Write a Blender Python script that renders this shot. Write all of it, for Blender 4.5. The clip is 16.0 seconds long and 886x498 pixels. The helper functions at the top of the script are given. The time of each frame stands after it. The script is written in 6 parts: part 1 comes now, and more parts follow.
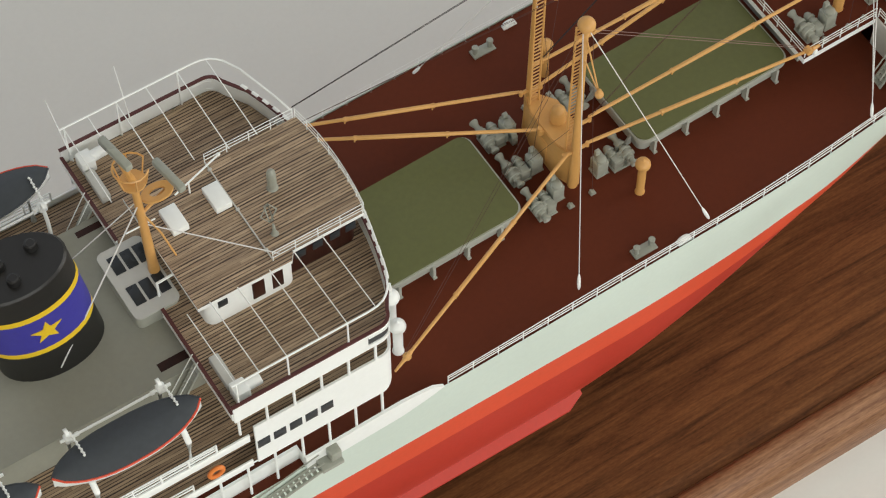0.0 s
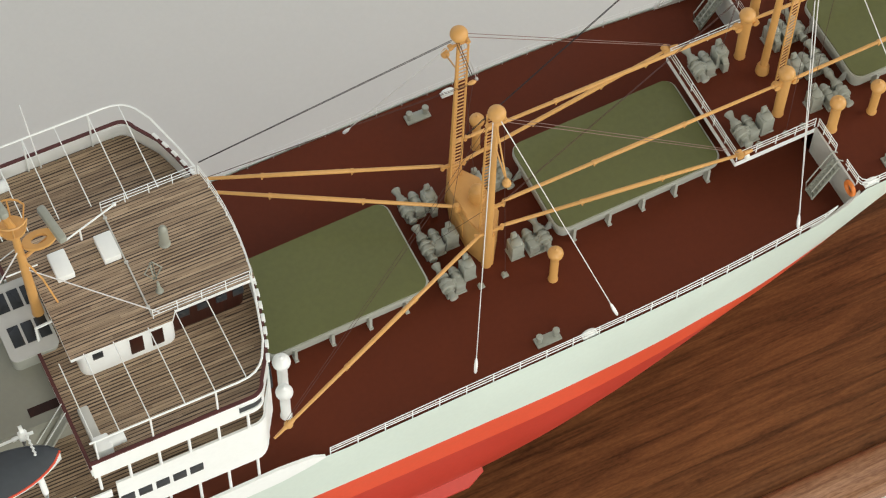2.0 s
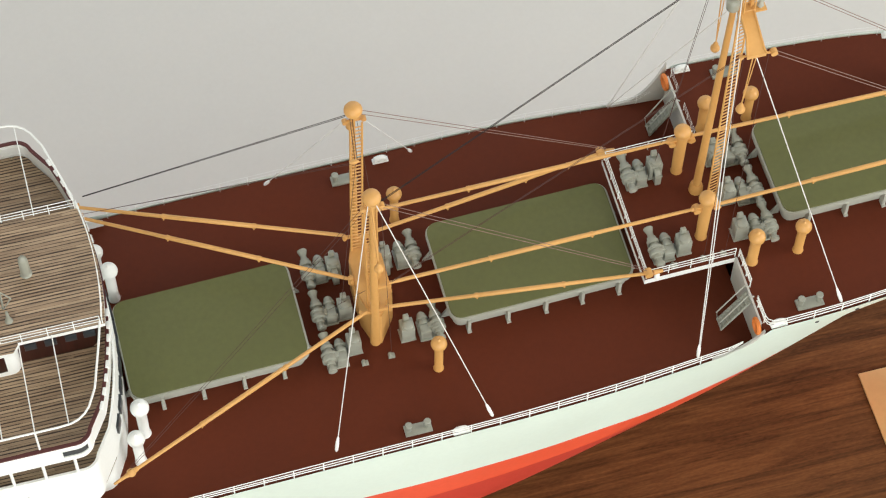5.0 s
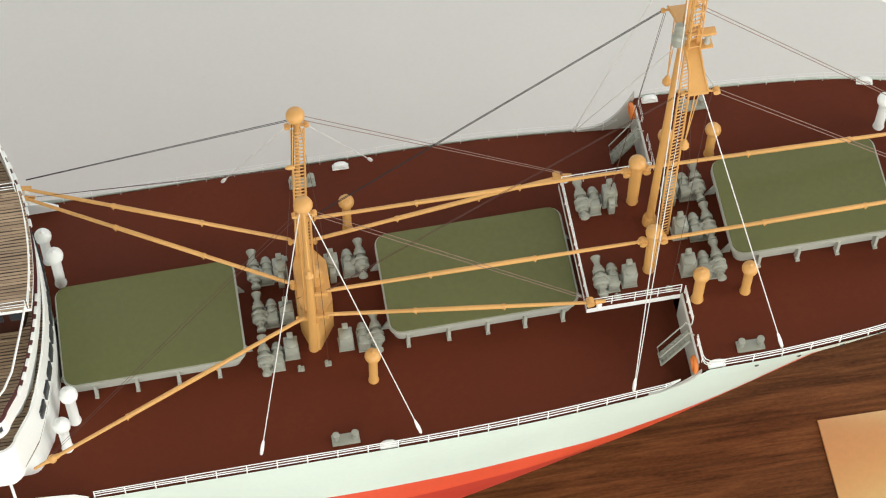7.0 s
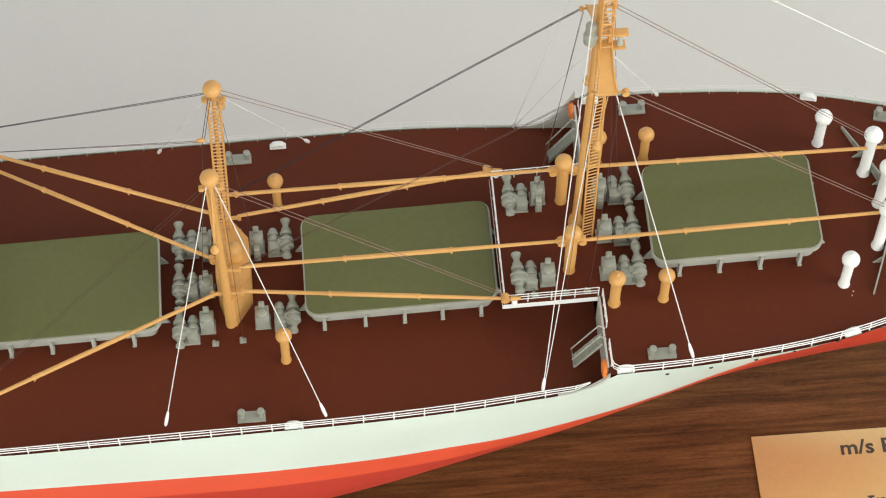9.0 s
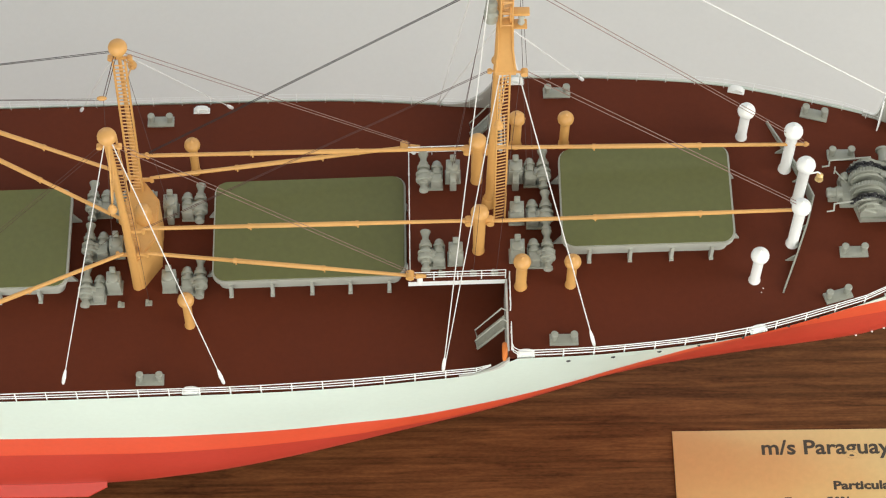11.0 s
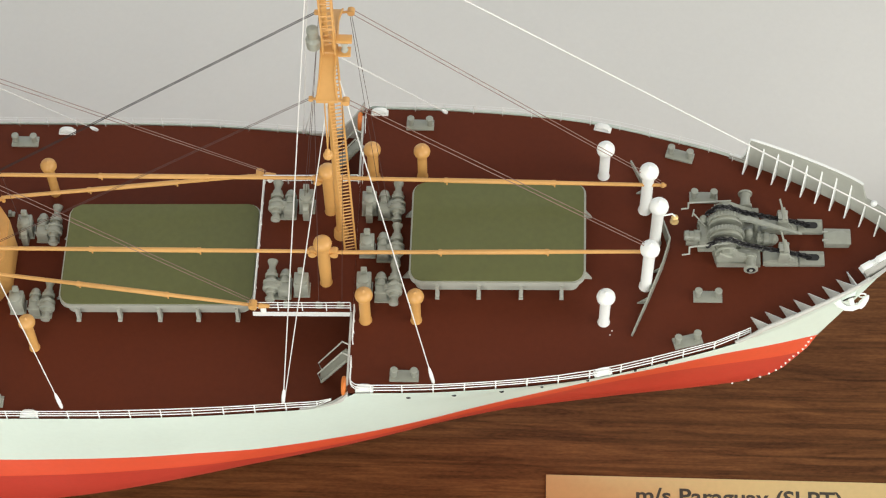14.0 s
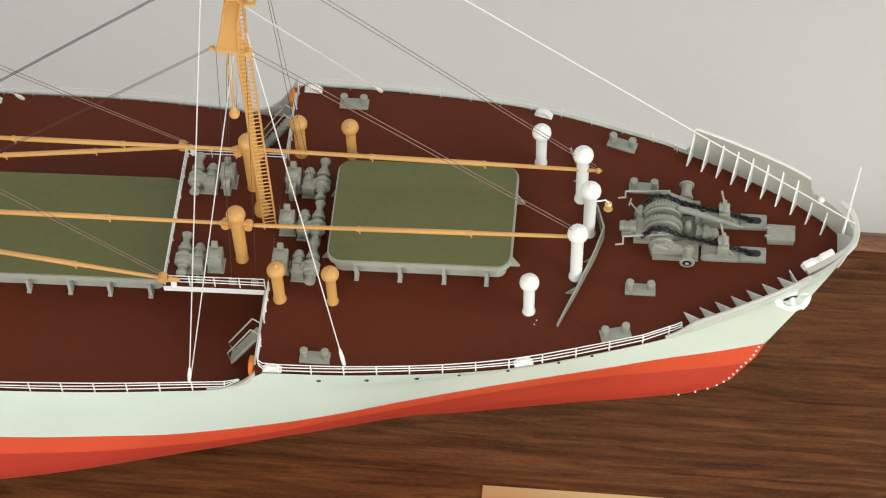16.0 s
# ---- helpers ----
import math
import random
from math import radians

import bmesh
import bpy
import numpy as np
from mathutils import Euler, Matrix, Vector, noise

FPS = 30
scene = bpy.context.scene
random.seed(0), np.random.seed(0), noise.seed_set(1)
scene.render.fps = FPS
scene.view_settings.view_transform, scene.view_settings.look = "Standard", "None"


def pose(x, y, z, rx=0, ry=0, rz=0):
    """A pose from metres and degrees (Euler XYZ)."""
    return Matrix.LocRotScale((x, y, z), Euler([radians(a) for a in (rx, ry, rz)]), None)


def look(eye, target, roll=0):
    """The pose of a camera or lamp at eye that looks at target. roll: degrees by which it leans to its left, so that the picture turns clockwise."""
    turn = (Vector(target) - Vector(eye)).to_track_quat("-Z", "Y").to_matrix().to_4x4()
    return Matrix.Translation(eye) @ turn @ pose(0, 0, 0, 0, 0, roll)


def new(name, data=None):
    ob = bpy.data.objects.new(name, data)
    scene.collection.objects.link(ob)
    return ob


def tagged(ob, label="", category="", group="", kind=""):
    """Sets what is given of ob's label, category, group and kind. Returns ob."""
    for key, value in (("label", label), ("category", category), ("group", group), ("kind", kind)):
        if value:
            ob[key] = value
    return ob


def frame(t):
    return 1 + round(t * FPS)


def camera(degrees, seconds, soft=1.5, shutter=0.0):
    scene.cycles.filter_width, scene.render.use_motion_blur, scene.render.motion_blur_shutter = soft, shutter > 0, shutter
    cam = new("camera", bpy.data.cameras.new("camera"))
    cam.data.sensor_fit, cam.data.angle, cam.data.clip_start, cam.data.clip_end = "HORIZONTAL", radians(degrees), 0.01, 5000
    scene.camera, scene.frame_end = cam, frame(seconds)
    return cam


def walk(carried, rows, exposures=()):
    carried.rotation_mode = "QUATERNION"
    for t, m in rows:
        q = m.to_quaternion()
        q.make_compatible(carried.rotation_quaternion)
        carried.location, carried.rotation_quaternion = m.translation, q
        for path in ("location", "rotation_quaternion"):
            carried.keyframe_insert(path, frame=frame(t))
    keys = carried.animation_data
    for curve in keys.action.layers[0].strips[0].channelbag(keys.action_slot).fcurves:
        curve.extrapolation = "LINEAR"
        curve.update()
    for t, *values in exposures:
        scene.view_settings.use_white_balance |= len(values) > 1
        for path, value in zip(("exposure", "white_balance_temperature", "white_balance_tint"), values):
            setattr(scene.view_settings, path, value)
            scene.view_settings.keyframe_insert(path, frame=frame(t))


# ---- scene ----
# A 1:100 ship model: one unit below is one centimetre of the model, heights are counted from the load line's keel zone,
# and the top of the wooden plinth lies at -6.
cam = camera(20.64, 16.0, soft=1.15)
PATH = [
    (0, (-0.4965, -0.6638, 1.4225), (-0.2174, -0.2219, 0.5699), -0.30),
    (0.5, (-0.4593, -0.6680, 1.4303), (-0.1910, -0.2225, 0.5761), 0.23),
    (1, (-0.4306, -0.6783, 1.4429), (-0.1729, -0.2284, 0.5877), 0.64),
    (1.5, (-0.4004, -0.6790, 1.4426), (-0.1522, -0.2258, 0.5865), 1.29),
    (2, (-0.3647, -0.6714, 1.4390), (-0.1283, -0.2156, 0.5809), 1.71),
    (2.5, (-0.3238, -0.6687, 1.4413), (-0.1025, -0.2077, 0.5819), 1.59),
    (3, (-0.2763, -0.6738, 1.4416), (-0.0725, -0.2075, 0.5808), 1.31),
    (3.5, (-0.2393, -0.6826, 1.4445), (-0.0535, -0.2104, 0.5827), 1.07),
    (6, (-0.0903, -0.6892, 1.4376), (0.0205, -0.1934, 0.5763), 0.64),
    (6.5, (-0.0668, -0.6931, 1.4363), (0.0338, -0.1944, 0.5754), 0.58),
    (7, (-0.0463, -0.6954, 1.4400), (0.0441, -0.1981, 0.5772), 0.86),
    (7.5, (-0.0221, -0.7094, 1.4423), (0.0577, -0.2059, 0.5821), 0.74),
    (8, (0.0061, -0.7152, 1.4408), (0.0749, -0.2099, 0.5806), 0.85),
    (10.5, (0.1387, -0.7142, 1.4213), (0.1562, -0.2137, 0.5557), 0.23),
    (11, (0.1578, -0.7192, 1.4201), (0.1716, -0.2178, 0.5550), 0.71),
    (11.5, (0.1739, -0.7197, 1.4218), (0.1799, -0.2153, 0.5584), 0.49),
    (12, (0.2009, -0.7222, 1.4194), (0.1977, -0.2136, 0.5584), -0.26),
    (12.5, (0.2254, -0.7296, 1.4174), (0.2216, -0.2169, 0.5588), 0.13),
    (13, (0.2484, -0.7278, 1.4156), (0.2388, -0.2163, 0.5564), -0.58),
    (13.5, (0.2654, -0.7203, 1.4103), (0.2503, -0.2075, 0.5519), -0.64),
    (14, (0.2987, -0.7085, 1.3973), (0.2720, -0.1938, 0.5403), -1.21),
    (14.5, (0.3132, -0.7110, 1.3790), (0.2794, -0.1910, 0.5255), -1.49),
    (15, (0.3306, -0.7096, 1.3594), (0.2877, -0.1831, 0.5103), -1.92),
    (15.5, (0.3574, -0.7133, 1.3308), (0.3060, -0.1729, 0.4910), -1.98),
    (16, (0.3879, -0.7251, 1.3049), (0.3234, -0.1762, 0.4715), -1.91),
]

walk(cam, [(t, look(eye, target, roll)) for t, eye, target, roll in PATH], exposures=((0, -0.31), (2.0, -0.10), (3.5, 0.05), (6.0, 0.15), (8.0, 0.1), (13.0, 0.08), (16.0, -0.05)))

# ---- light ----
world = bpy.data.worlds.new("sky")
scene.world = world
world.use_nodes = True
wn = world.node_tree.nodes
sky = wn.new("ShaderNodeTexSky")
sky.sky_type, sky.sun_disc, sky.sun_elevation, sky.sun_rotation = "NISHITA", False, radians(40), radians(120)
world.node_tree.links.new(sky.outputs[0], wn["Background"].inputs[0])
wn["Background"].inputs[1].default_value = 0.12


def daylight_panel(name, eye, target, w, h, watts, col):
    la = bpy.data.lights.new(name, "AREA")
    la.shape, la.size, la.size_y, la.energy, la.color = "RECTANGLE", w, h, watts, col
    ob = new(name, la)
    ob.matrix_world = look(eye, target)
    return ob


# Unseen soft lamps: east and south follow the shading on the ship.
daylight_panel("unseen_daylight", (2.38, -0.9, 1.15), (0.0, -0.6, 0.6), 2.0, 1.7, 39, (1.0, 0.955, 0.865))
daylight_panel("unseen_daylight", (-0.45, -2.58, 1.2), (-0.3, 0.0, 0.9), 2.6, 1.7, 52, (1.0, 0.955, 0.865))
# Added north fill lamp, only brightens the tabletop behind the model.
daylight_panel("unseen_daylight", (0.0, 1.08, 1.2), (0.0, 0.0, 0.7), 2.8, 1.7, 10, (1.0, 0.955, 0.865))

# ---- materials ----
S = 0.01


def material(name, col, rough=0.5, metal=0.0, vary=0.12, grain=300.0, stain=14.0, bump=0.1, coat=0.0, spec=0.5):
    m = bpy.data.materials.new(name)
    m.use_nodes = True
    nt = m.node_tree
    n, l = nt.nodes, nt.links
    b = n["Principled BSDF"]
    geo = n.new("ShaderNodeTexCoord")
    fine, wide = n.new("ShaderNodeTexNoise"), n.new("ShaderNodeTexNoise")
    for tex, sc, det in ((fine, grain, 3.0), (wide, stain, 4.0)):
        tex.inputs["Scale"].default_value, tex.inputs["Detail"].default_value = sc, det
        l.new(geo.outputs["Object"], tex.inputs["Vector"])
    mix = n.new("ShaderNodeMath")
    mix.operation = "ADD"
    l.new(fine.outputs[0], mix.inputs[0])
    l.new(wide.outputs[0], mix.inputs[1])
    ramp = n.new("ShaderNodeMapRange")
    ramp.inputs[1].default_value, ramp.inputs[2].default_value = 0.6, 1.4
    ramp.inputs[3].default_value, ramp.inputs[4].default_value = 1.0 - vary, 1.0 + vary
    l.new(mix.outputs[0], ramp.inputs[0])
    tint = n.new("ShaderNodeVectorMath")
    tint.operation = "SCALE"
    tint.inputs[0].default_value = col
    l.new(ramp.outputs[0], tint.inputs["Scale"])
    l.new(tint.outputs[0], b.inputs["Base Color"])
    rr = n.new("ShaderNodeMapRange")
    rr.inputs[1].default_value, rr.inputs[2].default_value = 0.3, 0.7
    rr.inputs[3].default_value, rr.inputs[4].default_value = max(rough - 0.08, 0.02), min(rough + 0.08, 1.0)
    l.new(wide.outputs[0], rr.inputs[0])
    l.new(rr.outputs[0], b.inputs["Roughness"])
    b.inputs["Metallic"].default_value = metal
    b.inputs["Specular IOR Level"].default_value = spec
    b.inputs["Coat Weight"].default_value = coat
    if bump:
        bp = n.new("ShaderNodeBump")
        bp.inputs["Strength"].default_value, bp.inputs["Distance"].default_value = bump, 0.0004
        l.new(fine.outputs[0], bp.inputs["Height"])
        l.new(bp.outputs[0], b.inputs["Normal"])
    return m


def wood(name, dark, light, stretch, scale, rough, gloss=0.0, spec=0.3, broad_share=0.26, ends=(0.40, 0.62), pores=0.28, lines=0.0):
    """Wood with its grain along x."""
    m = bpy.data.materials.new(name)
    m.use_nodes = True
    n, l = m.node_tree.nodes, m.node_tree.links
    b = n["Principled BSDF"]
    co, mp = n.new("ShaderNodeTexCoord"), n.new("ShaderNodeMapping")
    mp.inputs["Scale"].default_value = stretch
    l.new(co.outputs["Object"], mp.inputs["Vector"])
    big, pore = n.new("ShaderNodeTexNoise"), n.new("ShaderNodeTexNoise")
    big.inputs["Scale"].default_value, big.inputs["Detail"].default_value, big.inputs["Distortion"].default_value = scale, 6.0, 0.9
    pore.inputs["Scale"].default_value, pore.inputs["Detail"].default_value = scale * 5.0, 3.0
    l.new(mp.outputs[0], big.inputs["Vector"])
    mp3 = n.new("ShaderNodeMapping")
    mp3.inputs["Scale"].default_value = (stretch[0] * 2.6, stretch[1] * 0.8, stretch[2] * 0.8)
    l.new(co.outputs["Object"], mp3.inputs["Vector"])
    l.new(mp3.outputs[0], pore.inputs["Vector"])
    ramp = n.new("ShaderNodeValToRGB")
    ramp.color_ramp.elements[0].position, ramp.color_ramp.elements[0].color = ends[0], (*dark, 1)
    ramp.color_ramp.elements[1].position, ramp.color_ramp.elements[1].color = ends[1], (*light, 1)
    add = n.new("ShaderNodeMath")
    add.operation = "MULTIPLY_ADD"
    add.inputs[1].default_value = pores
    l.new(pore.outputs[0], add.inputs[0])
    sub = n.new("ShaderNodeMath")
    sub.operation = "MULTIPLY"
    sub.inputs[1].default_value = 0.44
    l.new(big.outputs[0], sub.inputs[0])
    broad, mp2, bsum = n.new("ShaderNodeTexNoise"), n.new("ShaderNodeMapping"), n.new("ShaderNodeMath")
    mp2.inputs["Scale"].default_value = (stretch[0] * 0.2, stretch[1] * 0.12, stretch[2] * 0.12)
    broad.inputs["Scale"].default_value, broad.inputs["Detail"].default_value = scale, 3.0
    l.new(co.outputs["Object"], mp2.inputs["Vector"])
    l.new(mp2.outputs[0], broad.inputs["Vector"])
    bsum.operation, bsum.inputs[1].default_value = "MULTIPLY_ADD", broad_share
    l.new(broad.outputs[0], bsum.inputs[0])
    l.new(sub.outputs[0], bsum.inputs[2])
    l.new(bsum.outputs[0], add.inputs[2])
    l.new(add.outputs[0], ramp.inputs[0])
    # thin dark lines of the growth rings
    mp4, growth, dim, tone = n.new("ShaderNodeMapping"), n.new("ShaderNodeTexNoise"), n.new("ShaderNodeMapRange"), n.new("ShaderNodeVectorMath")
    mp4.inputs["Scale"].default_value = (2.2, 330, 330)
    growth.inputs["Scale"].default_value, growth.inputs["Detail"].default_value = 1.0, 1.5
    l.new(co.outputs["Object"], mp4.inputs["Vector"])
    l.new(mp4.outputs[0], growth.inputs["Vector"])
    dim.inputs[1].default_value, dim.inputs[2].default_value, dim.inputs[3].default_value, dim.inputs[4].default_value = 0.52, 0.64, 1.0, 1.0 - lines
    l.new(growth.outputs[0], dim.inputs[0])
    tone.operation = "SCALE"
    l.new(ramp.outputs[0], tone.inputs[0])
    l.new(dim.outputs[0], tone.inputs["Scale"])
    l.new(tone.outputs[0], b.inputs["Base Color"])
    b.inputs["Roughness"].default_value = rough
    b.inputs["Specular IOR Level"].default_value = spec
    b.inputs["Coat Weight"].default_value, b.inputs["Coat Roughness"].default_value = gloss, 0.25
    bp = n.new("ShaderNodeBump")
    bp.inputs["Strength"].default_value, bp.inputs["Distance"].default_value = 0.25, 0.0006
    l.new(pore.outputs[0], bp.inputs["Height"])
    l.new(bp.outputs[0], b.inputs["Normal"])
    return m


def planked(name, pitch, tones, seam):
    """Narrow deck planks along x with dark seams, each plank of its own tone."""
    m = bpy.data.materials.new(name)
    m.use_nodes = True
    n, l = m.node_tree.nodes, m.node_tree.links
    b = n["Principled BSDF"]
    co, sep = n.new("ShaderNodeTexCoord"), n.new("ShaderNodeSeparateXYZ")
    l.new(co.outputs["Object"], sep.inputs[0])
    div = n.new("ShaderNodeMath")
    div.operation, div.inputs[1].default_value = "DIVIDE", pitch
    l.new(sep.outputs[1], div.inputs[0])
    fl, fr = n.new("ShaderNodeMath"), n.new("ShaderNodeMath")
    fl.operation, fr.operation = "FLOOR", "FRACT"
    l.new(div.outputs[0], fl.inputs[0])
    l.new(div.outputs[0], fr.inputs[0])
    # butts along each strake
    shift = n.new("ShaderNodeMath")
    shift.operation, shift.inputs[1].default_value = "MULTIPLY", 0.37
    l.new(fl.outputs[0], shift.inputs[0])
    along = n.new("ShaderNodeMath")
    along.operation, along.inputs[1].default_value = "MULTIPLY_ADD", 18.0
    l.new(sep.outputs[0], along.inputs[0])
    l.new(shift.outputs[0], along.inputs[2])
    fx = n.new("ShaderNodeMath")
    fx.operation = "FLOOR"
    l.new(along.outputs[0], fx.inputs[0])
    comb = n.new("ShaderNodeCombineXYZ")
    l.new(fl.outputs[0], comb.inputs[0])
    l.new(fx.outputs[0], comb.inputs[1])
    wh = n.new("ShaderNodeTexWhiteNoise")
    wh.noise_dimensions = "2D"
    l.new(comb.outputs[0], wh.inputs["Vector"])
    ramp = n.new("ShaderNodeValToRGB")
    ramp.color_ramp.elements[0].color, ramp.color_ramp.elements[1].color = (*tones[0], 1), (*tones[1], 1)
    l.new(wh.outputs[0], ramp.inputs[0])
    mp = n.new("ShaderNodeMapping")
    mp.inputs["Scale"].default_value = (60, 900, 60)
    l.new(co.outputs["Object"], mp.inputs["Vector"])
    ns = n.new("ShaderNodeTexNoise")
    ns.inputs["Scale"].default_value = 1.0
    l.new(mp.outputs[0], ns.inputs["Vector"])
    rg = n.new("ShaderNodeMapRange")
    rg.inputs[3].default_value, rg.inputs[4].default_value = 0.45, 1.55
    l.new(ns.outputs[0], rg.inputs[0])
    vm = n.new("ShaderNodeVectorMath")
    vm.operation = "SCALE"
    l.new(ramp.outputs[0], vm.inputs[0])
    l.new(rg.outputs[0], vm.inputs["Scale"])
    # seams open and close along their run
    mp4, gap, wide = n.new("ShaderNodeMapping"), n.new("ShaderNodeTexNoise"), n.new("ShaderNodeMapRange")
    mp4.inputs["Scale"].default_value = (25, 420, 25)
    l.new(co.outputs["Object"], mp4.inputs["Vector"])
    gap.inputs["Scale"].default_value = 1.0
    l.new(mp4.outputs[0], gap.inputs["Vector"])
    wide.inputs[1].default_value, wide.inputs[2].default_value = 0.35, 0.65
    wide.inputs[3].default_value, wide.inputs[4].default_value = 0.06, 0.46
    l.new(gap.outputs[0], wide.inputs[0])
    lt = n.new("ShaderNodeMath")
    lt.operation = "LESS_THAN"
    l.new(fr.outputs[0], lt.inputs[0])
    l.new(wide.outputs[0], lt.inputs[1])
    mx = n.new("ShaderNodeMix")
    mx.data_type = "RGBA"
    l.new(lt.outputs[0], mx.inputs[0])
    l.new(vm.outputs[0], mx.inputs[6])
    mx.inputs[7].default_value = (*seam, 1)
    l.new(mx.outputs[2], b.inputs["Base Color"])
    b.inputs["Roughness"].default_value = 0.6
    bp = n.new("ShaderNodeBump")
    bp.inputs["Strength"].default_value, bp.inputs["Distance"].default_value = 0.4, 0.0003
    bp.invert = True
    l.new(lt.outputs[0], bp.inputs["Height"])
    l.new(bp.outputs[0], b.inputs["Normal"])
    return m


M_DECK = material("deck_paint_oxide", (0.111, 0.0232, 0.0087), 0.68, vary=0.09, spec=0.18)
M_HULL = material("hull_paint_pale_green", (0.68, 0.79, 0.715), 0.4, vary=0.03, bump=0.03)
M_BOOT = material("boot_topping_orange", (0.73, 0.085, 0.034), 0.42, vary=0.05, bump=0.03)
M_RED = material("bottom_paint_red", (0.54, 0.047, 0.028), 0.42, vary=0.06, bump=0.03)
M_WHITE = material("white_enamel", (0.93, 0.965, 0.945), 0.35, vary=0.03, bump=0.03)
M_GREY = material("winch_grey", (0.335, 0.352, 0.30), 0.3, vary=0.10)
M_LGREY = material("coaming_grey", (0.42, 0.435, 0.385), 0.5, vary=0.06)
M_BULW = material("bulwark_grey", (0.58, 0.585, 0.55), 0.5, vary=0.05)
M_OLIVE = material("hatch_olive", (0.116, 0.126, 0.037), 0.45, vary=0.10, stain=7.0)
M_OCHRE = material("mast_ochre", (0.67, 0.365, 0.115), 0.42, vary=0.06)
M_DKGREY = material("boat_cover_slate", (0.055, 0.065, 0.075), 0.7, vary=0.12)
M_CASING = material("casing_deck_grey", (0.33, 0.335, 0.28), 0.55, vary=0.05)
M_BLACK = material("funnel_black", (0.012, 0.012, 0.012), 0.45, vary=0.2)
M_YELLOW = material("funnel_yellow", (0.80, 0.55, 0.02), 0.45, vary=0.05)
M_BLUE = material("funnel_blue", (0.045, 0.04, 0.33), 0.45, vary=0.08)
M_GLASS = material("dark_window", (0.03, 0.035, 0.04), 0.3, vary=0.2, spec=0.3)
M_BRASS = material("brass_plate", (0.74, 0.53, 0.23), 0.34, metal=0.4, vary=0.05, bump=0.04)
M_INK = material("engraved_black", (0.05, 0.042, 0.03), 0.6, vary=0.1)
M_ORANGE = material("lifebuoy_orange", (0.80, 0.23, 0.04), 0.5, vary=0.05)
M_CHAIN = material("chain_black", (0.02, 0.02, 0.022), 0.4, metal=0.3, vary=0.2)
M_WIRE = material("rigging_white", (0.75, 0.75, 0.73), 0.6, vary=0.05, bump=0.0)
M_ROPE = material("rigging_brown", (0.27, 0.17, 0.14), 0.8, vary=0.1, bump=0.0)
M_DARKWIRE = material("rigging_dark", (0.022, 0.016, 0.016), 0.8, vary=0.1, bump=0.0)
M_STAY = material("rigging_tarred", (0.085, 0.04, 0.032), 0.8, vary=0.1, bump=0.0)
M_MAROON = material("rail_cap_maroon", (0.09, 0.02, 0.018), 0.5, vary=0.1)
M_TEAK = wood("varnished_teak_wall", (0.022, 0.006, 0.004), (0.05, 0.012, 0.007), (60, 60, 8), 1.0, 0.4)
M_WOOD = wood("mahogany_plinth", (0.056, 0.0192, 0.0064), (0.198, 0.0805, 0.0275), (20, 215, 215), 1.0, 0.55, 0.0, 0.12, 0.16, (0.27, 0.54), 0.19, 0.3)
M_EDGE = wood("mahogany_edge", (0.15, 0.063, 0.028), (0.36, 0.19, 0.098), (14, 300, 300), 1.0, 0.38, 0.25)
M_PLANK = planked("teak_planking", 0.0020, ((0.29, 0.203, 0.13), (0.46, 0.342, 0.226)), (0.052, 0.031, 0.02))
M_WALL = material("painted_wall", (0.655, 0.65, 0.625), 0.8, vary=0.02, grain=700.0, stain=3.0, bump=0.15)
M_TABLE = material("white_tabletop", (0.74, 0.74, 0.708), 0.5, vary=0.02)
M_FLOOR = material("room_floor", (0.30, 0.24, 0.18), 0.6, vary=0.1, grain=40, stain=3)

# ---- mesh helpers ----
BASE = {}


def W(p):
    return Vector((p[0] * S, p[1] * S, (p[2] + 6.0) * S))


def thing(name, at, label, category, group="", kind="", rz=0.0):
    """An empty at the thing's base; its parts are given in centimetres from there."""
    ob = new(name)
    ob.empty_display_size = 0.005
    ob.location, ob.rotation_euler = W(at), (0, 0, radians(rz))
    tagged(ob, label, category, group, kind)
    BASE[ob.name] = Vector((0, 0, 0))
    return ob


def placed(name, at, label, category, group="", kind=""):
    """The same, with parts given in the ship's own coordinates."""
    ob = thing(name, at, label, category, group, kind)
    BASE[ob.name] = Vector(at)
    return ob


def mesh_of(name, bm, mats, off=Vector((0, 0, 0)), smooth=35):
    bmesh.ops.recalc_face_normals(bm, faces=bm.faces)
    for v in bm.verts:
        v.co = (v.co - off) * S
    me = bpy.data.meshes.new(name)
    bm.to_mesh(me)
    bm.free()
    for m in mats if isinstance(mats, (list, tuple)) else [mats]:
        me.materials.append(m)
    if smooth:
        for p in me.polygons:
            p.use_smooth = True
        me.set_sharp_from_angle(angle=radians(smooth))
    return me


def part(name, bm, mats, parent, label="", smooth=35):
    off = BASE[parent.name]
    ob = new(name, mesh_of(name, bm, mats, off, smooth))
    ob.parent = parent
    BASE[ob.name] = off
    return tagged(ob, label)


def structure(name, bm, mats, label, category, smooth=35):
    """A piece of the setting, in the ship's coordinates."""
    ob = new(name, mesh_of(name, bm, mats, Vector((0, 0, -6)), smooth))
    BASE[ob.name] = Vector((0, 0, -6))
    return tagged(ob, label, category, kind="structure")


def B():
    return bmesh.new()


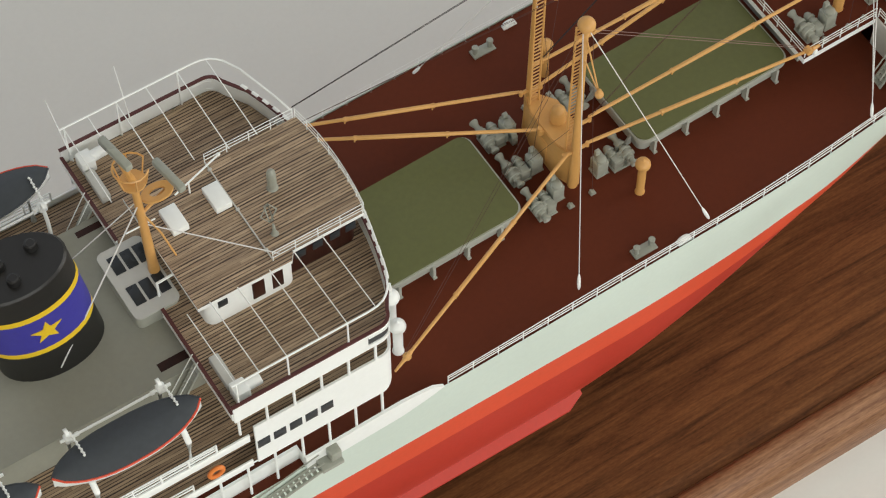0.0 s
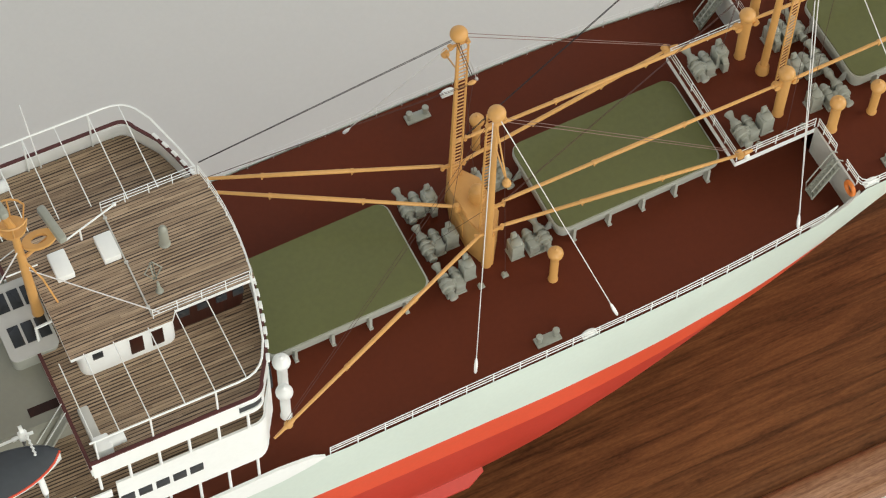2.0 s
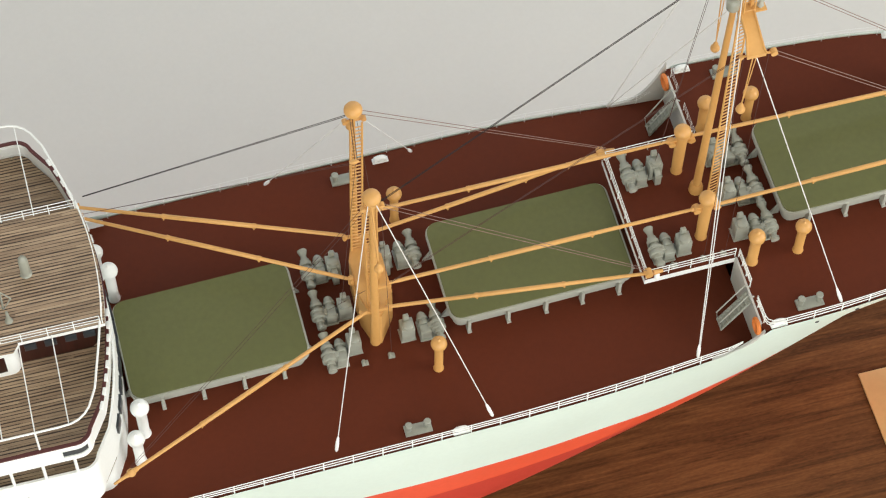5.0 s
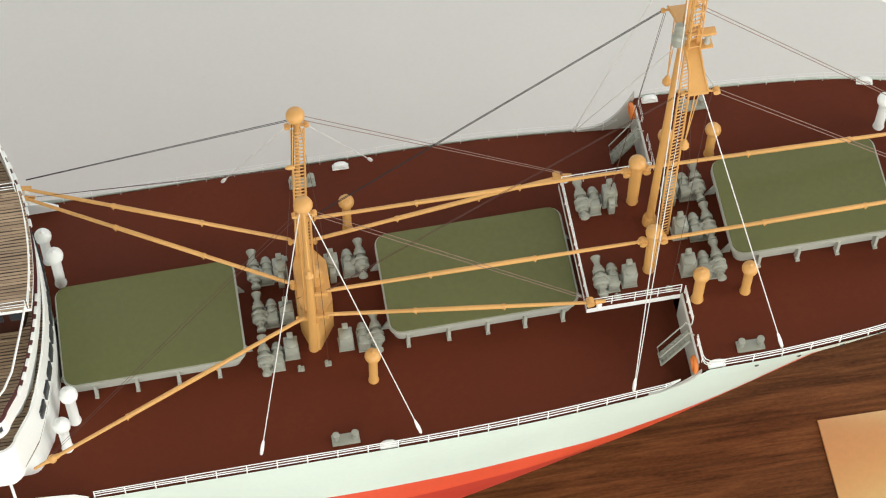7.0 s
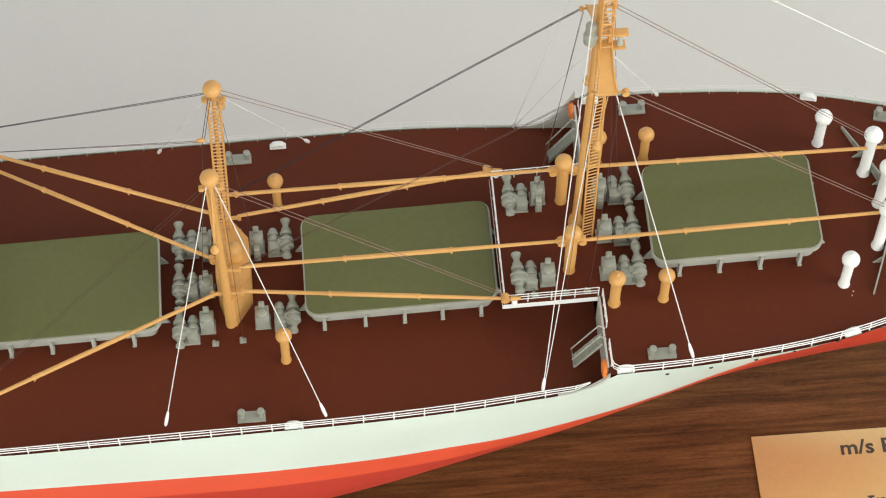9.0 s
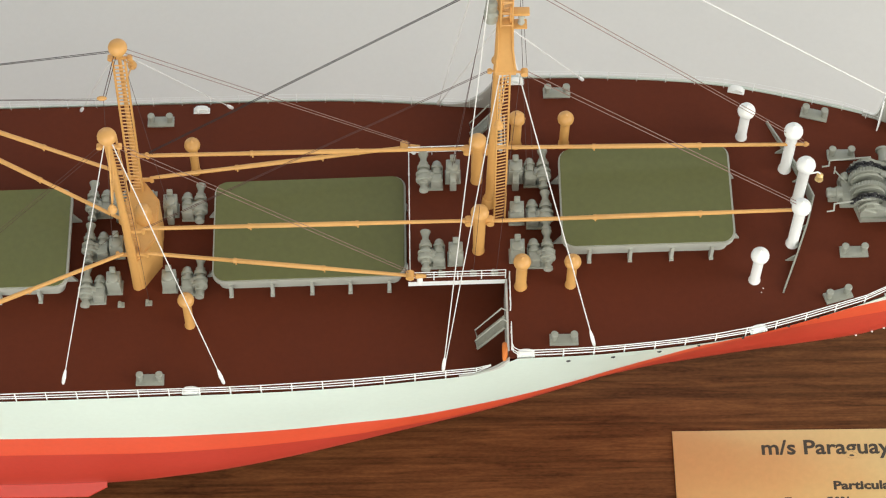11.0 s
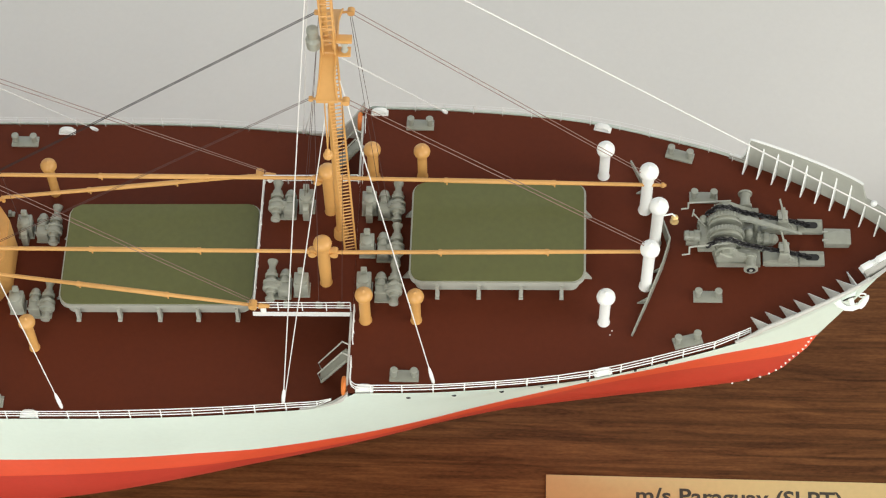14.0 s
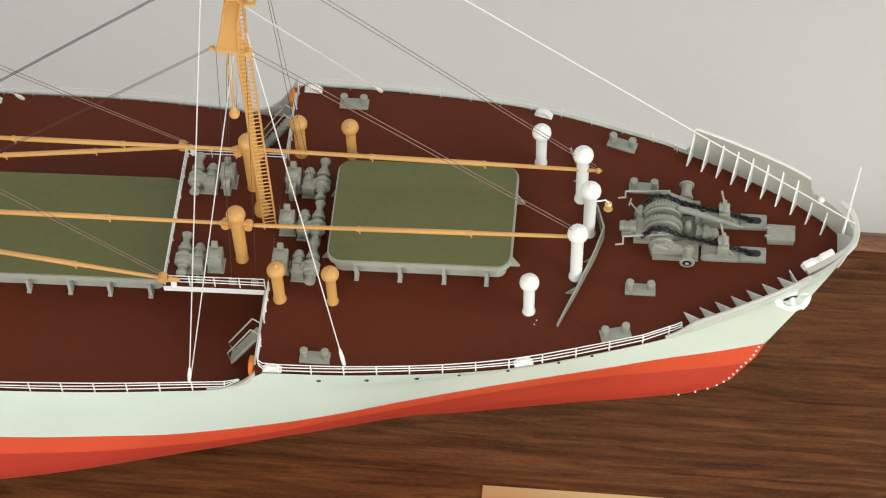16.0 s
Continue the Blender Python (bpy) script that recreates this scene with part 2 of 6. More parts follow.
def box(bm, x0, x1, y0, y1, z0, z1, bev=0.0, mi=0):
    r = bmesh.ops.create_cube(bm, size=1.0)
    for v in r["verts"]:
        v.co = Vector(((x0 + x1) / 2 + v.co.x * (x1 - x0), (y0 + y1) / 2 + v.co.y * (y1 - y0), (z0 + z1) / 2 + v.co.z * (z1 - z0)))
    fs = {f for v in r["verts"] for f in v.link_faces}
    for f in fs:
        f.material_index = mi
    if bev:
        es = {e for f in fs for e in f.edges}
        bmesh.ops.bevel(bm, geom=list(es), offset=bev, segments=2, affect="EDGES", profile=0.5)
    return bm


def ring(bm, c, u, v, r, n):
    return [bm.verts.new(c + (u * math.cos(2 * math.pi * i / n) + v * math.sin(2 * math.pi * i / n)) * r) for i in range(n)]


def skin(bm, rings, caps=True, mi=0, close=True):
    for a, b in zip(rings, rings[1:]):
        n = len(a)
        for i in range(n if close else n - 1):
            f = bm.faces.new((a[i], a[(i + 1) % n], b[(i + 1) % n], b[i]))
            f.material_index = mi
    if caps:
        bm.faces.new(list(reversed(rings[0]))).material_index = mi
        bm.faces.new(rings[-1]).material_index = mi
    return bm


def frame_of(d):
    d = Vector(d).normalized()
    u = d.cross(Vector((0, 0, 1)))
    u = Vector((1, 0, 0)) if u.length < 1e-4 else u.normalized()
    return d, u, d.cross(u)


def lathe(bm, p0, p1, prof, n=14, mi=0):
    """prof: (share of the way from p0 to p1, radius)."""
    p0, p1 = Vector(p0), Vector(p1)
    d, u, v = frame_of(p1 - p0)
    return skin(bm, [ring(bm, p0 + (p1 - p0) * s, u, v, max(r, 0.003), n) for s, r in prof], mi=mi)


def cyl(bm, p0, p1, r0, r1=None, n=12, mi=0):
    return lathe(bm, p0, p1, ((0, r0), (1, r0 if r1 is None else r1)), n, mi)


def ball(bm, c, r, n=14, squash=1.0, mi=0):
    c = Vector(c)
    k = n // 2 + 1
    prof = [(0.5 - 0.5 * math.cos(math.pi * i / k), r * math.sin(math.pi * i / k)) for i in range(k + 1)]
    return lathe(bm, c - Vector((0, 0, r * squash)), c + Vector((0, 0, r * squash)), prof, n, mi)


def tube(bm, pts, r, n=6, mi=0):
    pts = [Vector(p) for p in pts]
    rings = []
    for i, p in enumerate(pts):
        d = pts[min(i + 1, len(pts) - 1)] - pts[max(i - 1, 0)]
        _, u, v = frame_of(d)
        rings.append(ring(bm, p, u, v, r, n))
    return skin(bm, rings, mi=mi)


def slab(bm, outline, z0, z1, mi=0, top=0):
    """A prism over an outline of (x, y); z0 and z1 are heights or functions of x."""
    f0 = z0 if callable(z0) else (lambda x: z0)
    f1 = z1 if callable(z1) else (lambda x: z1)
    lo = [bm.verts.new((x, y, f0(x))) for x, y in outline]
    hi = [bm.verts.new((x, y, f1(x))) for x, y in outline]
    skin(bm, [lo, hi], caps=False, mi=mi)
    bm.faces.new(list(reversed(lo))).material_index = mi
    bm.faces.new(hi).material_index = top
    return bm


def rounded(x0, x1, y0, y1, r, k=5):
    out = []
    for cx, cy, a in ((x1 - r, y1 - r, 0), (x0 + r, y1 - r, 90), (x0 + r, y0 + r, 180), (x1 - r, y0 + r, 270)):
        for i in range(k + 1):
            t = radians(a + 90 * i / k)
            out.append((cx + r * math.cos(t), cy + r * math.sin(t)))
    return out


def strip(bm, line, thick, z0, z1, mi=0):
    """A standing plate along a line of (x, y), of some thickness."""
    f0 = z0 if callable(z0) else (lambda x: z0)
    f1 = z1 if callable(z1) else (lambda x: z1)
    rings = []
    for i, p in enumerate(line):
        a, b = Vector(line[max(i - 1, 0)]), Vector(line[min(i + 1, len(line) - 1)])
        d = (b - a).normalized()
        n = Vector((-d.y, d.x)) * thick / 2
        p = Vector(p)
        rings.append([bm.verts.new((q.x, q.y, z)) for q, z in ((p + n, f0(p.x)), (p - n, f0(p.x)), (p - n, f1(p.x)), (p + n, f1(p.x)))])
    return skin(bm, rings, mi=mi)


# ---- the ship's lines ----
def zm(x):
    """Main deck with its sheer."""
    return 12.35 + 0.045 * x


def zf(x):
    """Raised foredeck."""
    return 15.0 + 0.0375 * x


LEVELS = (
    (18.9, ((-46, 9.7), (8, 9.75), (15, 9.65), (21, 9.5), (27, 9.3), (34, 8.7), (40, 7.4), (44, 6.1), (48, 4.2), (50.3, 2.7), (51.6, 1.5), (52.3, 0))),
    (16.0, ((-46, 9.7), (8, 9.72), (15, 9.6), (21, 9.45), (27, 9.25), (34, 8.4), (40, 6.7), (44, 5.2), (48, 3.1), (50, 1.8), (51.1, 0.85), (51.7, 0))),
    (12.4, ((-46, 9.8), (5, 9.8), (12, 9.6), (18, 9.1), (24, 8.45), (30, 7.15), (36, 5.2), (42, 2.9), (46, 1.5), (50.5, 0))),
    (6.87, ((-46, 9.62), (0, 9.6), (5.5, 9.41), (9, 9.18), (12, 8.87), (15.5, 8.5), (18.6, 7.94), (22, 7.2), (25.2, 6.34), (28.5, 5.32), (32.7, 4.12), (36, 3.24), (39.3, 2.38), (42.6, 1.48), (45.7, 0.74), (48.38, 0))),
    (4.75, ((-46, 9.64), (-1, 9.66), (5, 9.38), (8.7, 9.02), (12, 8.62), (15, 8.1), (18.2, 7.45), (21.4, 6.62), (27, 4.95), (33, 3.2), (39.3, 1.68), (42.6, 1.06), (45.9, 0.45), (47.72, 0))),
    (1.0, ((-46, 9.5), (-4, 9.4), (1, 9.1), (5, 8.72), (8, 8.25), (11.5, 7.45), (15, 6.55), (21, 4.95), (30, 2.3), (38, 0.95), (42, 0.5), (44.95, 0))),
    (-1.6, ((-46, 8.9), (-4, 8.6), (1, 8.15), (8, 6.7), (14.3, 4.7), (21, 3.4), (27.3, 1.55), (31, 0.65), (36.6, 0))),
    (-3.4, ((-46, 7.2), (-4, 6.6), (1, 5.9), (8, 4.4), (14.3, 2.9), (21, 1.8), (27.4, 0.55), (31, 0))),
)
LZ = np.array([z for z, _ in LEVELS])[::-1]
LX = [np.array([p[0] for p in c]) for _, c in LEVELS][::-1]
LY = [np.array([p[1] for p in c]) for _, c in LEVELS][::-1]
STEMX = np.array([a[-1] for a in LX])


def curve(v, xs, ys):
    """Catmull-Rom through the given stations."""
    v = min(max(v, xs[0]), xs[-1])
    i = min(max(int(np.searchsorted(xs, v)) - 1, 0), len(xs) - 2)
    h = xs[i + 1] - xs[i]
    t = (v - xs[i]) / h
    d = [(ys[min(k + 1, len(ys) - 1)] - ys[max(k - 1, 0)]) / (xs[min(k + 1, len(xs) - 1)] - xs[max(k - 1, 0)]) for k in (i, i + 1)]
    return float((2 * t**3 - 3 * t**2 + 1) * ys[i] + (t**3 - 2 * t**2 + t) * h * d[0] + (3 * t**2 - 2 * t**3) * ys[i + 1] + (t**3 - t**2) * h * d[1])


def stem(z):
    return curve(z, LZ, STEMX)


def half(x, z):
    """Half breadth of the hull: nearest levels, matched by the share of the run to the stem."""
    z = min(max(z, LZ[0]), LZ[-1])
    i = min(max(int(np.searchsorted(LZ, z)) - 1, 0), len(LZ) - 2)
    sx = stem(z)
    if x >= sx:
        return 0.0
    s = (x + 46.0) / (sx + 46.0)
    ys = [max(curve(-46 + s * (LX[k][-1] + 46.0), LX[k], LY[k]), 0.0) for k in range(len(LZ))]
    return max(curve(z, LZ, np.array(ys)), 0.0)


def far_side(x):
    """The far edge of the model's decks is set a little wider."""
    aft = 0.2 * min(max((5.0 - x) / 20.0, 0.0), 1.0)
    return (0.32 + aft - 0.25 * min(max((x - 12.0) / 12.0, 0.0), 1.0)) * min(max((52.0 - x) / 3.0, 0.0), 1.0)


def bow_height(x, side=-1):
    """Height of the bow bulwark over the foredeck: full along the side, stepped down round the stem."""
    up = min(max((x - 43.3) / 0.14, 0.0), 1.0) if side > 0 else min(max((x - 42.4) / 1.5, 0.0), 1.0) ** 1.6
    down = min(max((x - 49.65) / 0.22, 0.0), 1.0)
    full = 1.7 if side > 0 else 1.25
    return 0.12 + (full + 0.02 * (x - 43) - 0.12) * up - (full - 0.9) * down


def top(x, side=-1):
    """Upper edge of the hull's plating."""
    lo, hi = zm(x) + 0.12, zf(x) + 0.12
    if x < -12.6:
        return zm(x) + 0.12 + 0.22 * min((-12.6 - x) / 2.4, 1.0)
    if x > 42.4:
        return zf(x) + (bow_height(x, side) if side < 0 else 0.12)
    if x < 17.9:
        return lo
    if x < 21.3:
        return lo + (hi - lo) * ((x - 17.9) / 3.4) ** 3.0
    return hi


# ---- the room ----
WALLY = 110
# Unseen wall; its opening is added to suit the north fill lamp.
bm = B()
box(bm, -240, 240, WALLY, WALLY + 12, -95, 20)
box(bm, -240, -150, WALLY, WALLY + 12, 20, 206)
box(bm, 150, 240, WALLY, WALLY + 12, 20, 206)
structure("wall_north", bm, M_WALL, "pale grey painted wall with an assumed wide window opening", "wall", 0)
bm = B()
for a in ((-252, -240, -260, WALLY), ):
    box(bm, a[0], a[1], a[2], a[3], -95, 206)
structure("wall_west", bm, M_WALL, "pale grey painted wall", "wall", 0)
bm = B()
box(bm, 240, 252, -260, -180, -95, 206)
box(bm, 240, 252, 0, WALLY, -95, 206)
box(bm, 240, 252, -180, 0, -95, 20)
box(bm, 240, 252, -180, 0, 205, 205.5)
structure("wall_east", bm, M_WALL, "pale grey painted wall with an assumed window opening", "wall", 0)
bm = B()
box(bm, -252, -170, -272, -260, -95, 206)
box(bm, 110, 252, -272, -260, -95, 206)
box(bm, -170, 110, -272, -260, -95, 20)
structure("wall_south", bm, M_WALL, "pale grey painted wall with an assumed wide window opening", "wall", 0)
structure("ceiling", box(B(), -252, 252, -272, WALLY + 12, 206, 214), M_WALL, "white ceiling", "ceiling", 0)
structure("floor", box(B(), -252, 252, -272, WALLY + 12, -100, -95), M_FLOOR, "brown floor", "floor", 0)

# ---- table and plinth ----
tb = placed("table", (0, 5, -95), "white laminate table under the model plinth", "table")
part("tabletop", box(B(), -150, 130, -60, 70, -12.5, -9.5, 0.3), M_TABLE, tb)
for x in (-144, 124):
    for y in (-48, 66):
        part("leg", box(B(), x - 2.5, x + 2.5, y - 2.5, y + 2.5, -95, -12.5, 0.3), M_TABLE, tb)

pl = placed("display_plinth", (0, 0, -9.5), "dark mahogany display plinth with a rounded front moulding", "plinth")
part("board", box(B(), -75, 78, -15.2, 14.75, -9.5, -6.0, 0.06), M_WOOD, pl)
bm = B()
cove = [(-15.2, -9.5), (-15.2, -6.004), (-15.45, -6.06), (-15.75, -6.22), (-16.05, -6.42), (-16.35, -6.5), (-16.35, -9.5)]
skin(bm, [[bm.verts.new((x, y, z)) for y, z in cove] for x in (-75, 78)])
part("cove", bm, M_WOOD, pl, "dark hollow before the moulding")
bm = B()
prof = [(-16.35, -9.5), (-16.35, -6.45), (-16.5, -6.2), (-16.75, -6.04), (-17.1, -6.0), (-17.4, -6.06), (-17.75, -6.25), (-18.1, -6.65), (-18.4, -7.15), (-18.7, -7.25), (-18.78, -7.4), (-18.8, -9.5)]
skin(bm, [[bm.verts.new((x, y, z)) for y, z in prof] for x in (-75, 78)])
part("moulding", bm, M_EDGE, pl, "lighter rounded front moulding")
bm = B()
back = [(14.75, -9.5), (14.75, -6.004), (15.0, -6.1), (15.3, -6.3), (15.6, -6.4), (15.6, -9.5)]
skin(bm, [[bm.verts.new((x, y, z)) for y, z in back] for x in (-75, 78)])
part("cove", bm, M_WOOD, pl)
bm = B()
back = [(15.6, -9.5), (15.6, -6.38), (15.8, -6.12), (16.15, -6.0), (16.6, -6.02), (16.95, -6.2), (17.15, -6.5), (17.2, -7.0), (17.2, -9.5)]
skin(bm, [[bm.verts.new((x, y, z)) for y, z in back] for x in (-75, 78)])
part("moulding", bm, M_EDGE, pl, "lighter rounded back moulding")
for x in (-30.0, 14.0):
    pd = placed("pedestal", (x, 0, -6), "turned brass pedestal carrying the keel", "pedestal", "pedestals under the keel")
    part("column", lathe(B(), (x, 0, -6), (x, 0, -3.2), ((0, 1.6), (0.15, 1.6), (0.25, 0.7), (0.8, 0.7), (1, 1.2)), 20), M_BRASS, pd)

pq = placed("name_plate", (32.6, -3.5, -6), "brass name plate with engraved black lettering", "plaque")
part("plate", box(B(), 32.62, 57.0, -14.2, -3.5, -6.0, -5.85, 0.03), M_BRASS, pq)


def lettering(body, x, y, z, size, width, parent):
    cu = bpy.data.curves.new("lettering", "FONT")
    cu.body, cu.size, cu.extrude, cu.resolution_u = body, size, 0.008, 3
    cu.offset = 0.03
    tmp = new("lettering", cu)
    bpy.context.view_layer.update()
    me = bpy.data.meshes.new_from_object(tmp.evaluated_get(bpy.context.evaluated_depsgraph_get()))
    bpy.data.objects.remove(tmp)
    bpy.data.curves.remove(cu)
    xs = [v.co.x for v in me.vertices]
    k = width / (max(xs) - min(xs)) if width else 1.0
    off = BASE[parent.name]
    for v in me.vertices:
        v.co = (Vector((x + (v.co.x - min(xs)) * k, y + v.co.y, z + v.co.z)) - off) * S
    me.materials.append(M_INK)
    ob = new("lettering", me)
    ob.parent = parent
    BASE[ob.name] = off
    return ob


lettering("m/s Paraguay (SLPT)", 38.3, -5.25, -5.84, 1.42, 12.95, pq)
lettering("Particulars", 42.7, -7.75, -5.84, 0.8, 4.4, pq)
lettering("Tonnage: 7,231", 39.5, -8.85, -5.84, 0.8, 4.1, pq)

# ---- hull ----
ship = placed("ship_hull", (0, 0, -3.4), "cargo ship model hull, pale green over orange and red", "ship hull")
NS = 96
SH = [1 - (1 - i / NS) ** 1.35 for i in range(NS + 1)]


def hull_band(zs_of, mat, name, parent, label=""):
    """Both sides between rows of heights; each row is a function of the run to the stem."""
    bm = B()
    for side in (-1, 1):
        rows = []
        for zf_ in zs_of:
            row = []
            for s in SH:
                x = -46 + s * 98.3
                for _ in range(4):
                    z = zf_(x, side)
                    x = -46 + s * (stem(z) + 46)
                z = zf_(x, side)
                row.append(bm.verts.new((x, side * half(x, z) + (far_side(x) * min(max((z - 7) / 4, 0), 1) if side > 0 else 0), z)))
            rows.append(row)
        for a, b in zip(rows, rows[1:]):
            for i in range(NS):
                if (a[i].co - a[i + 1].co).length > 1e-5:
                    bm.faces.new((a[i], a[i + 1], b[i + 1], b[i]))
    bmesh.ops.remove_doubles(bm, verts=bm.verts, dist=1e-4)
    return part(name, bm, mat, parent, label, 60)


def const(v):
    return lambda x, side: v


hull_band([(lambda x, side, k=k: 6.87 + (top(x, side) - 6.87) * k / 8) for k in range(9)], M_HULL, "topside_plating", ship, "pale green topsides")
hull_band([const(4.75 + 2.12 * k / 3) for k in range(4)], M_BOOT, "boot_topping", ship, "bright orange band")
hull_band([const(-3.4 + 8.15 * k / 8) for k in range(9)], M_RED, "bottom_plating", ship, "red bottom paint")
bm = B()
rows = [[bm.verts.new((x, s * half(x, -3.4), -3.42)) for s in (-1, 1)] for x in np.linspace(-46, 30.9, 30)]
skin(bm, rows, caps=False, close=False)
part("keel_plate", bm, M_RED, ship)
bm = B()
ring_ = [(half(-46, z), z) for z in np.linspace(-3.4, 12.0, 12)]
bm.faces.new([bm.verts.new((-46, -y, z)) for y, z in ring_] + [bm.verts.new((-46, y, z)) for y, z in reversed(ring_)])
part("transom", bm, M_HULL, ship)
for s in (-1, 1):
    bm = B()
    pts = [(x, s * 9.15, -1.4) for x in np.linspace(-46, -4.2, 12)]
    rings = []
    for x, y, z in pts + [(-3.0, s * 9.0, -1.1)]:
        w = 0.36 if x < -4.1 else 0.06
        rings.append([bm.verts.new((x, y + s * w, z - w * 0.55)), bm.verts.new((x, y - s * 0.6, z + 0.45)), bm.verts.new((x, y - s * 0.6, z + 0.2)), bm.verts.new((x, y + s * w, z - w * 0.55 - 0.12))])
    skin(bm, rings)
    part("bilge_keel", bm, M_RED, ship)
bm = B()
for i in range(14):
    z = 6.6 - 0.46 * i
    x = stem(z) - 0.15
    for s in (-1, 1):
        ball(bm, (x - 0.1, s * (half(x - 0.1, z) + 0.02), z), 0.075, 6)
part("draught_marks", bm, M_WHITE, ship, "row of white draught dots")
for x in (24.6, 27.1, 29.7, 31.9, 34.4, 37.0, 38.7):
    z = zf(x) - (0.75 if x < 31 else 0.5)
    for s in (-1, 1):
        y = half(x, z)
        part("scupper", cyl(B(), (x, s * (y - 0.1), z), (x, s * (y + 0.012), z), 0.13 if x < 31 else 0.08, n=10), M_GLASS, ship, "small dark scupper hole")


def deck_line(x, z):
    return max(half(x, z) - 0.1, 0.0)


def deck(name, x0, x1, zfun, mat, thick, n=50):
    bm = B()
    rows = []
    for x in np.linspace(x0, x1, n):
        y, z = deck_line(x, zfun(x)), zfun(x)
        yf = y + far_side(x)
        rows.append([bm.verts.new(p) for p in ((x, -y, z), (x, yf, z), (x, yf, z - thick), (x, -y, z - thick))])
    skin(bm, rows)
    return part(name, bm, mat, ship)


deck("main_deck", -45.9, 21.2, zm, M_DECK, 0.3)
deck("foredeck", 21.25, 51.5, zf, M_DECK, 0.06, 60)

for s in (-1, 1):
    bm = B()
    rings = []
    for x in (*np.linspace(-45.8, -23.21, 14), *np.linspace(-23.19, -13.9, 14)):
        ramp = min(max((-13.9 - x) / 3.0, 0), 1) ** 0.7
        aft = s < 0 and x < -23.2
        y, z1 = half(x, zm(x)) + 0.02 - (0.85 if aft else 0.0), top(x) + 0.03 + 0.3 * min(max((-13.9 - x) / 0.7, 0), 1) + (0.7 if aft else 0.6 * ramp)
        z0 = zm(x) + (0.0 if aft else 0.3 - 0.65 * ramp)
        rings.append([bm.verts.new((x, s * (y + o), z)) for o, z in ((0.07, z0), (0.05, z1), (-0.14, z1), (-0.14, zm(x) - 0.12))])
    skin(bm, rings)
    part("bulwark_strake", bm, M_WHITE, ship, "white bulwark strake")

# side plating caps and the break of the forecastle
PX0, PX1, PY = 15.7, 21.3, 4.3
bk = placed("forecastle_bulkhead", (21.3, 0, zm(21)), "pale grey bulkhead at the step up to the foredeck", "bulkhead")
for s in (-1, 1):
    part("panel", box(B(), 21.18, 21.3, *sorted((s * PY, s * (half(21.24, zm(21)) - 0.12))), zm(21) - 0.1, zf(21.3) + 0.1), M_BULW, bk)
for s in (-1, 1):
    bm = B()
    rings = []
    for x in np.linspace(18.5 if s < 0 else 17.9, 21.3, 16):
        far = far_side(x) if s > 0 else 0.0
        ya, yb, z1 = half(x, zm(x)) + far, half(x, top(x, s)) + far, top(x, s) + 0.02 + (0.5 * ((x - 17.9) / 3.4) ** 1.6 if s > 0 else 0.0)
        rings.append([bm.verts.new((x, s * (y - o), z)) for y, o, z in ((ya, 0.16, zm(x) - 0.05), (yb, 0.14, z1), (yb, -0.02, z1), (ya, 0.06, zm(x) - 0.05))])
    skin(bm, rings)
    part("inner_plating", bm, M_BULW, bk, "pale plating sweeping up to the foredeck")
mh = placed("mast_house", (18.5, 0, zm(18)), "pale grey mast house with a red-brown roof deck", "deckhouse")
bm = slab(B(), [(PX0 + 0.9, -2.9), (21.2, -2.9), (21.2, 2.9), (PX0 + 0.9, 2.9)], zm, lambda x: zf(x) - 0.42)
part("wall_shell", bm, M_LGREY, mh)
bm = slab(B(), [(PX0, -PY), (21.3, -PY), (21.3, PY), (PX0, PY)], lambda x: zf(x) - 0.42, lambda x: zf(x) + 0.05, 0, 1)
part("roof_deck", bm, [M_WHITE, M_DECK], mh, "red-brown roof with a pale edge")

# bulwark round the bow
bw = placed("bow_bulwark", (47, 0, zf(47)), "pale bulwark round the bow with triangular stays", "bulwark")


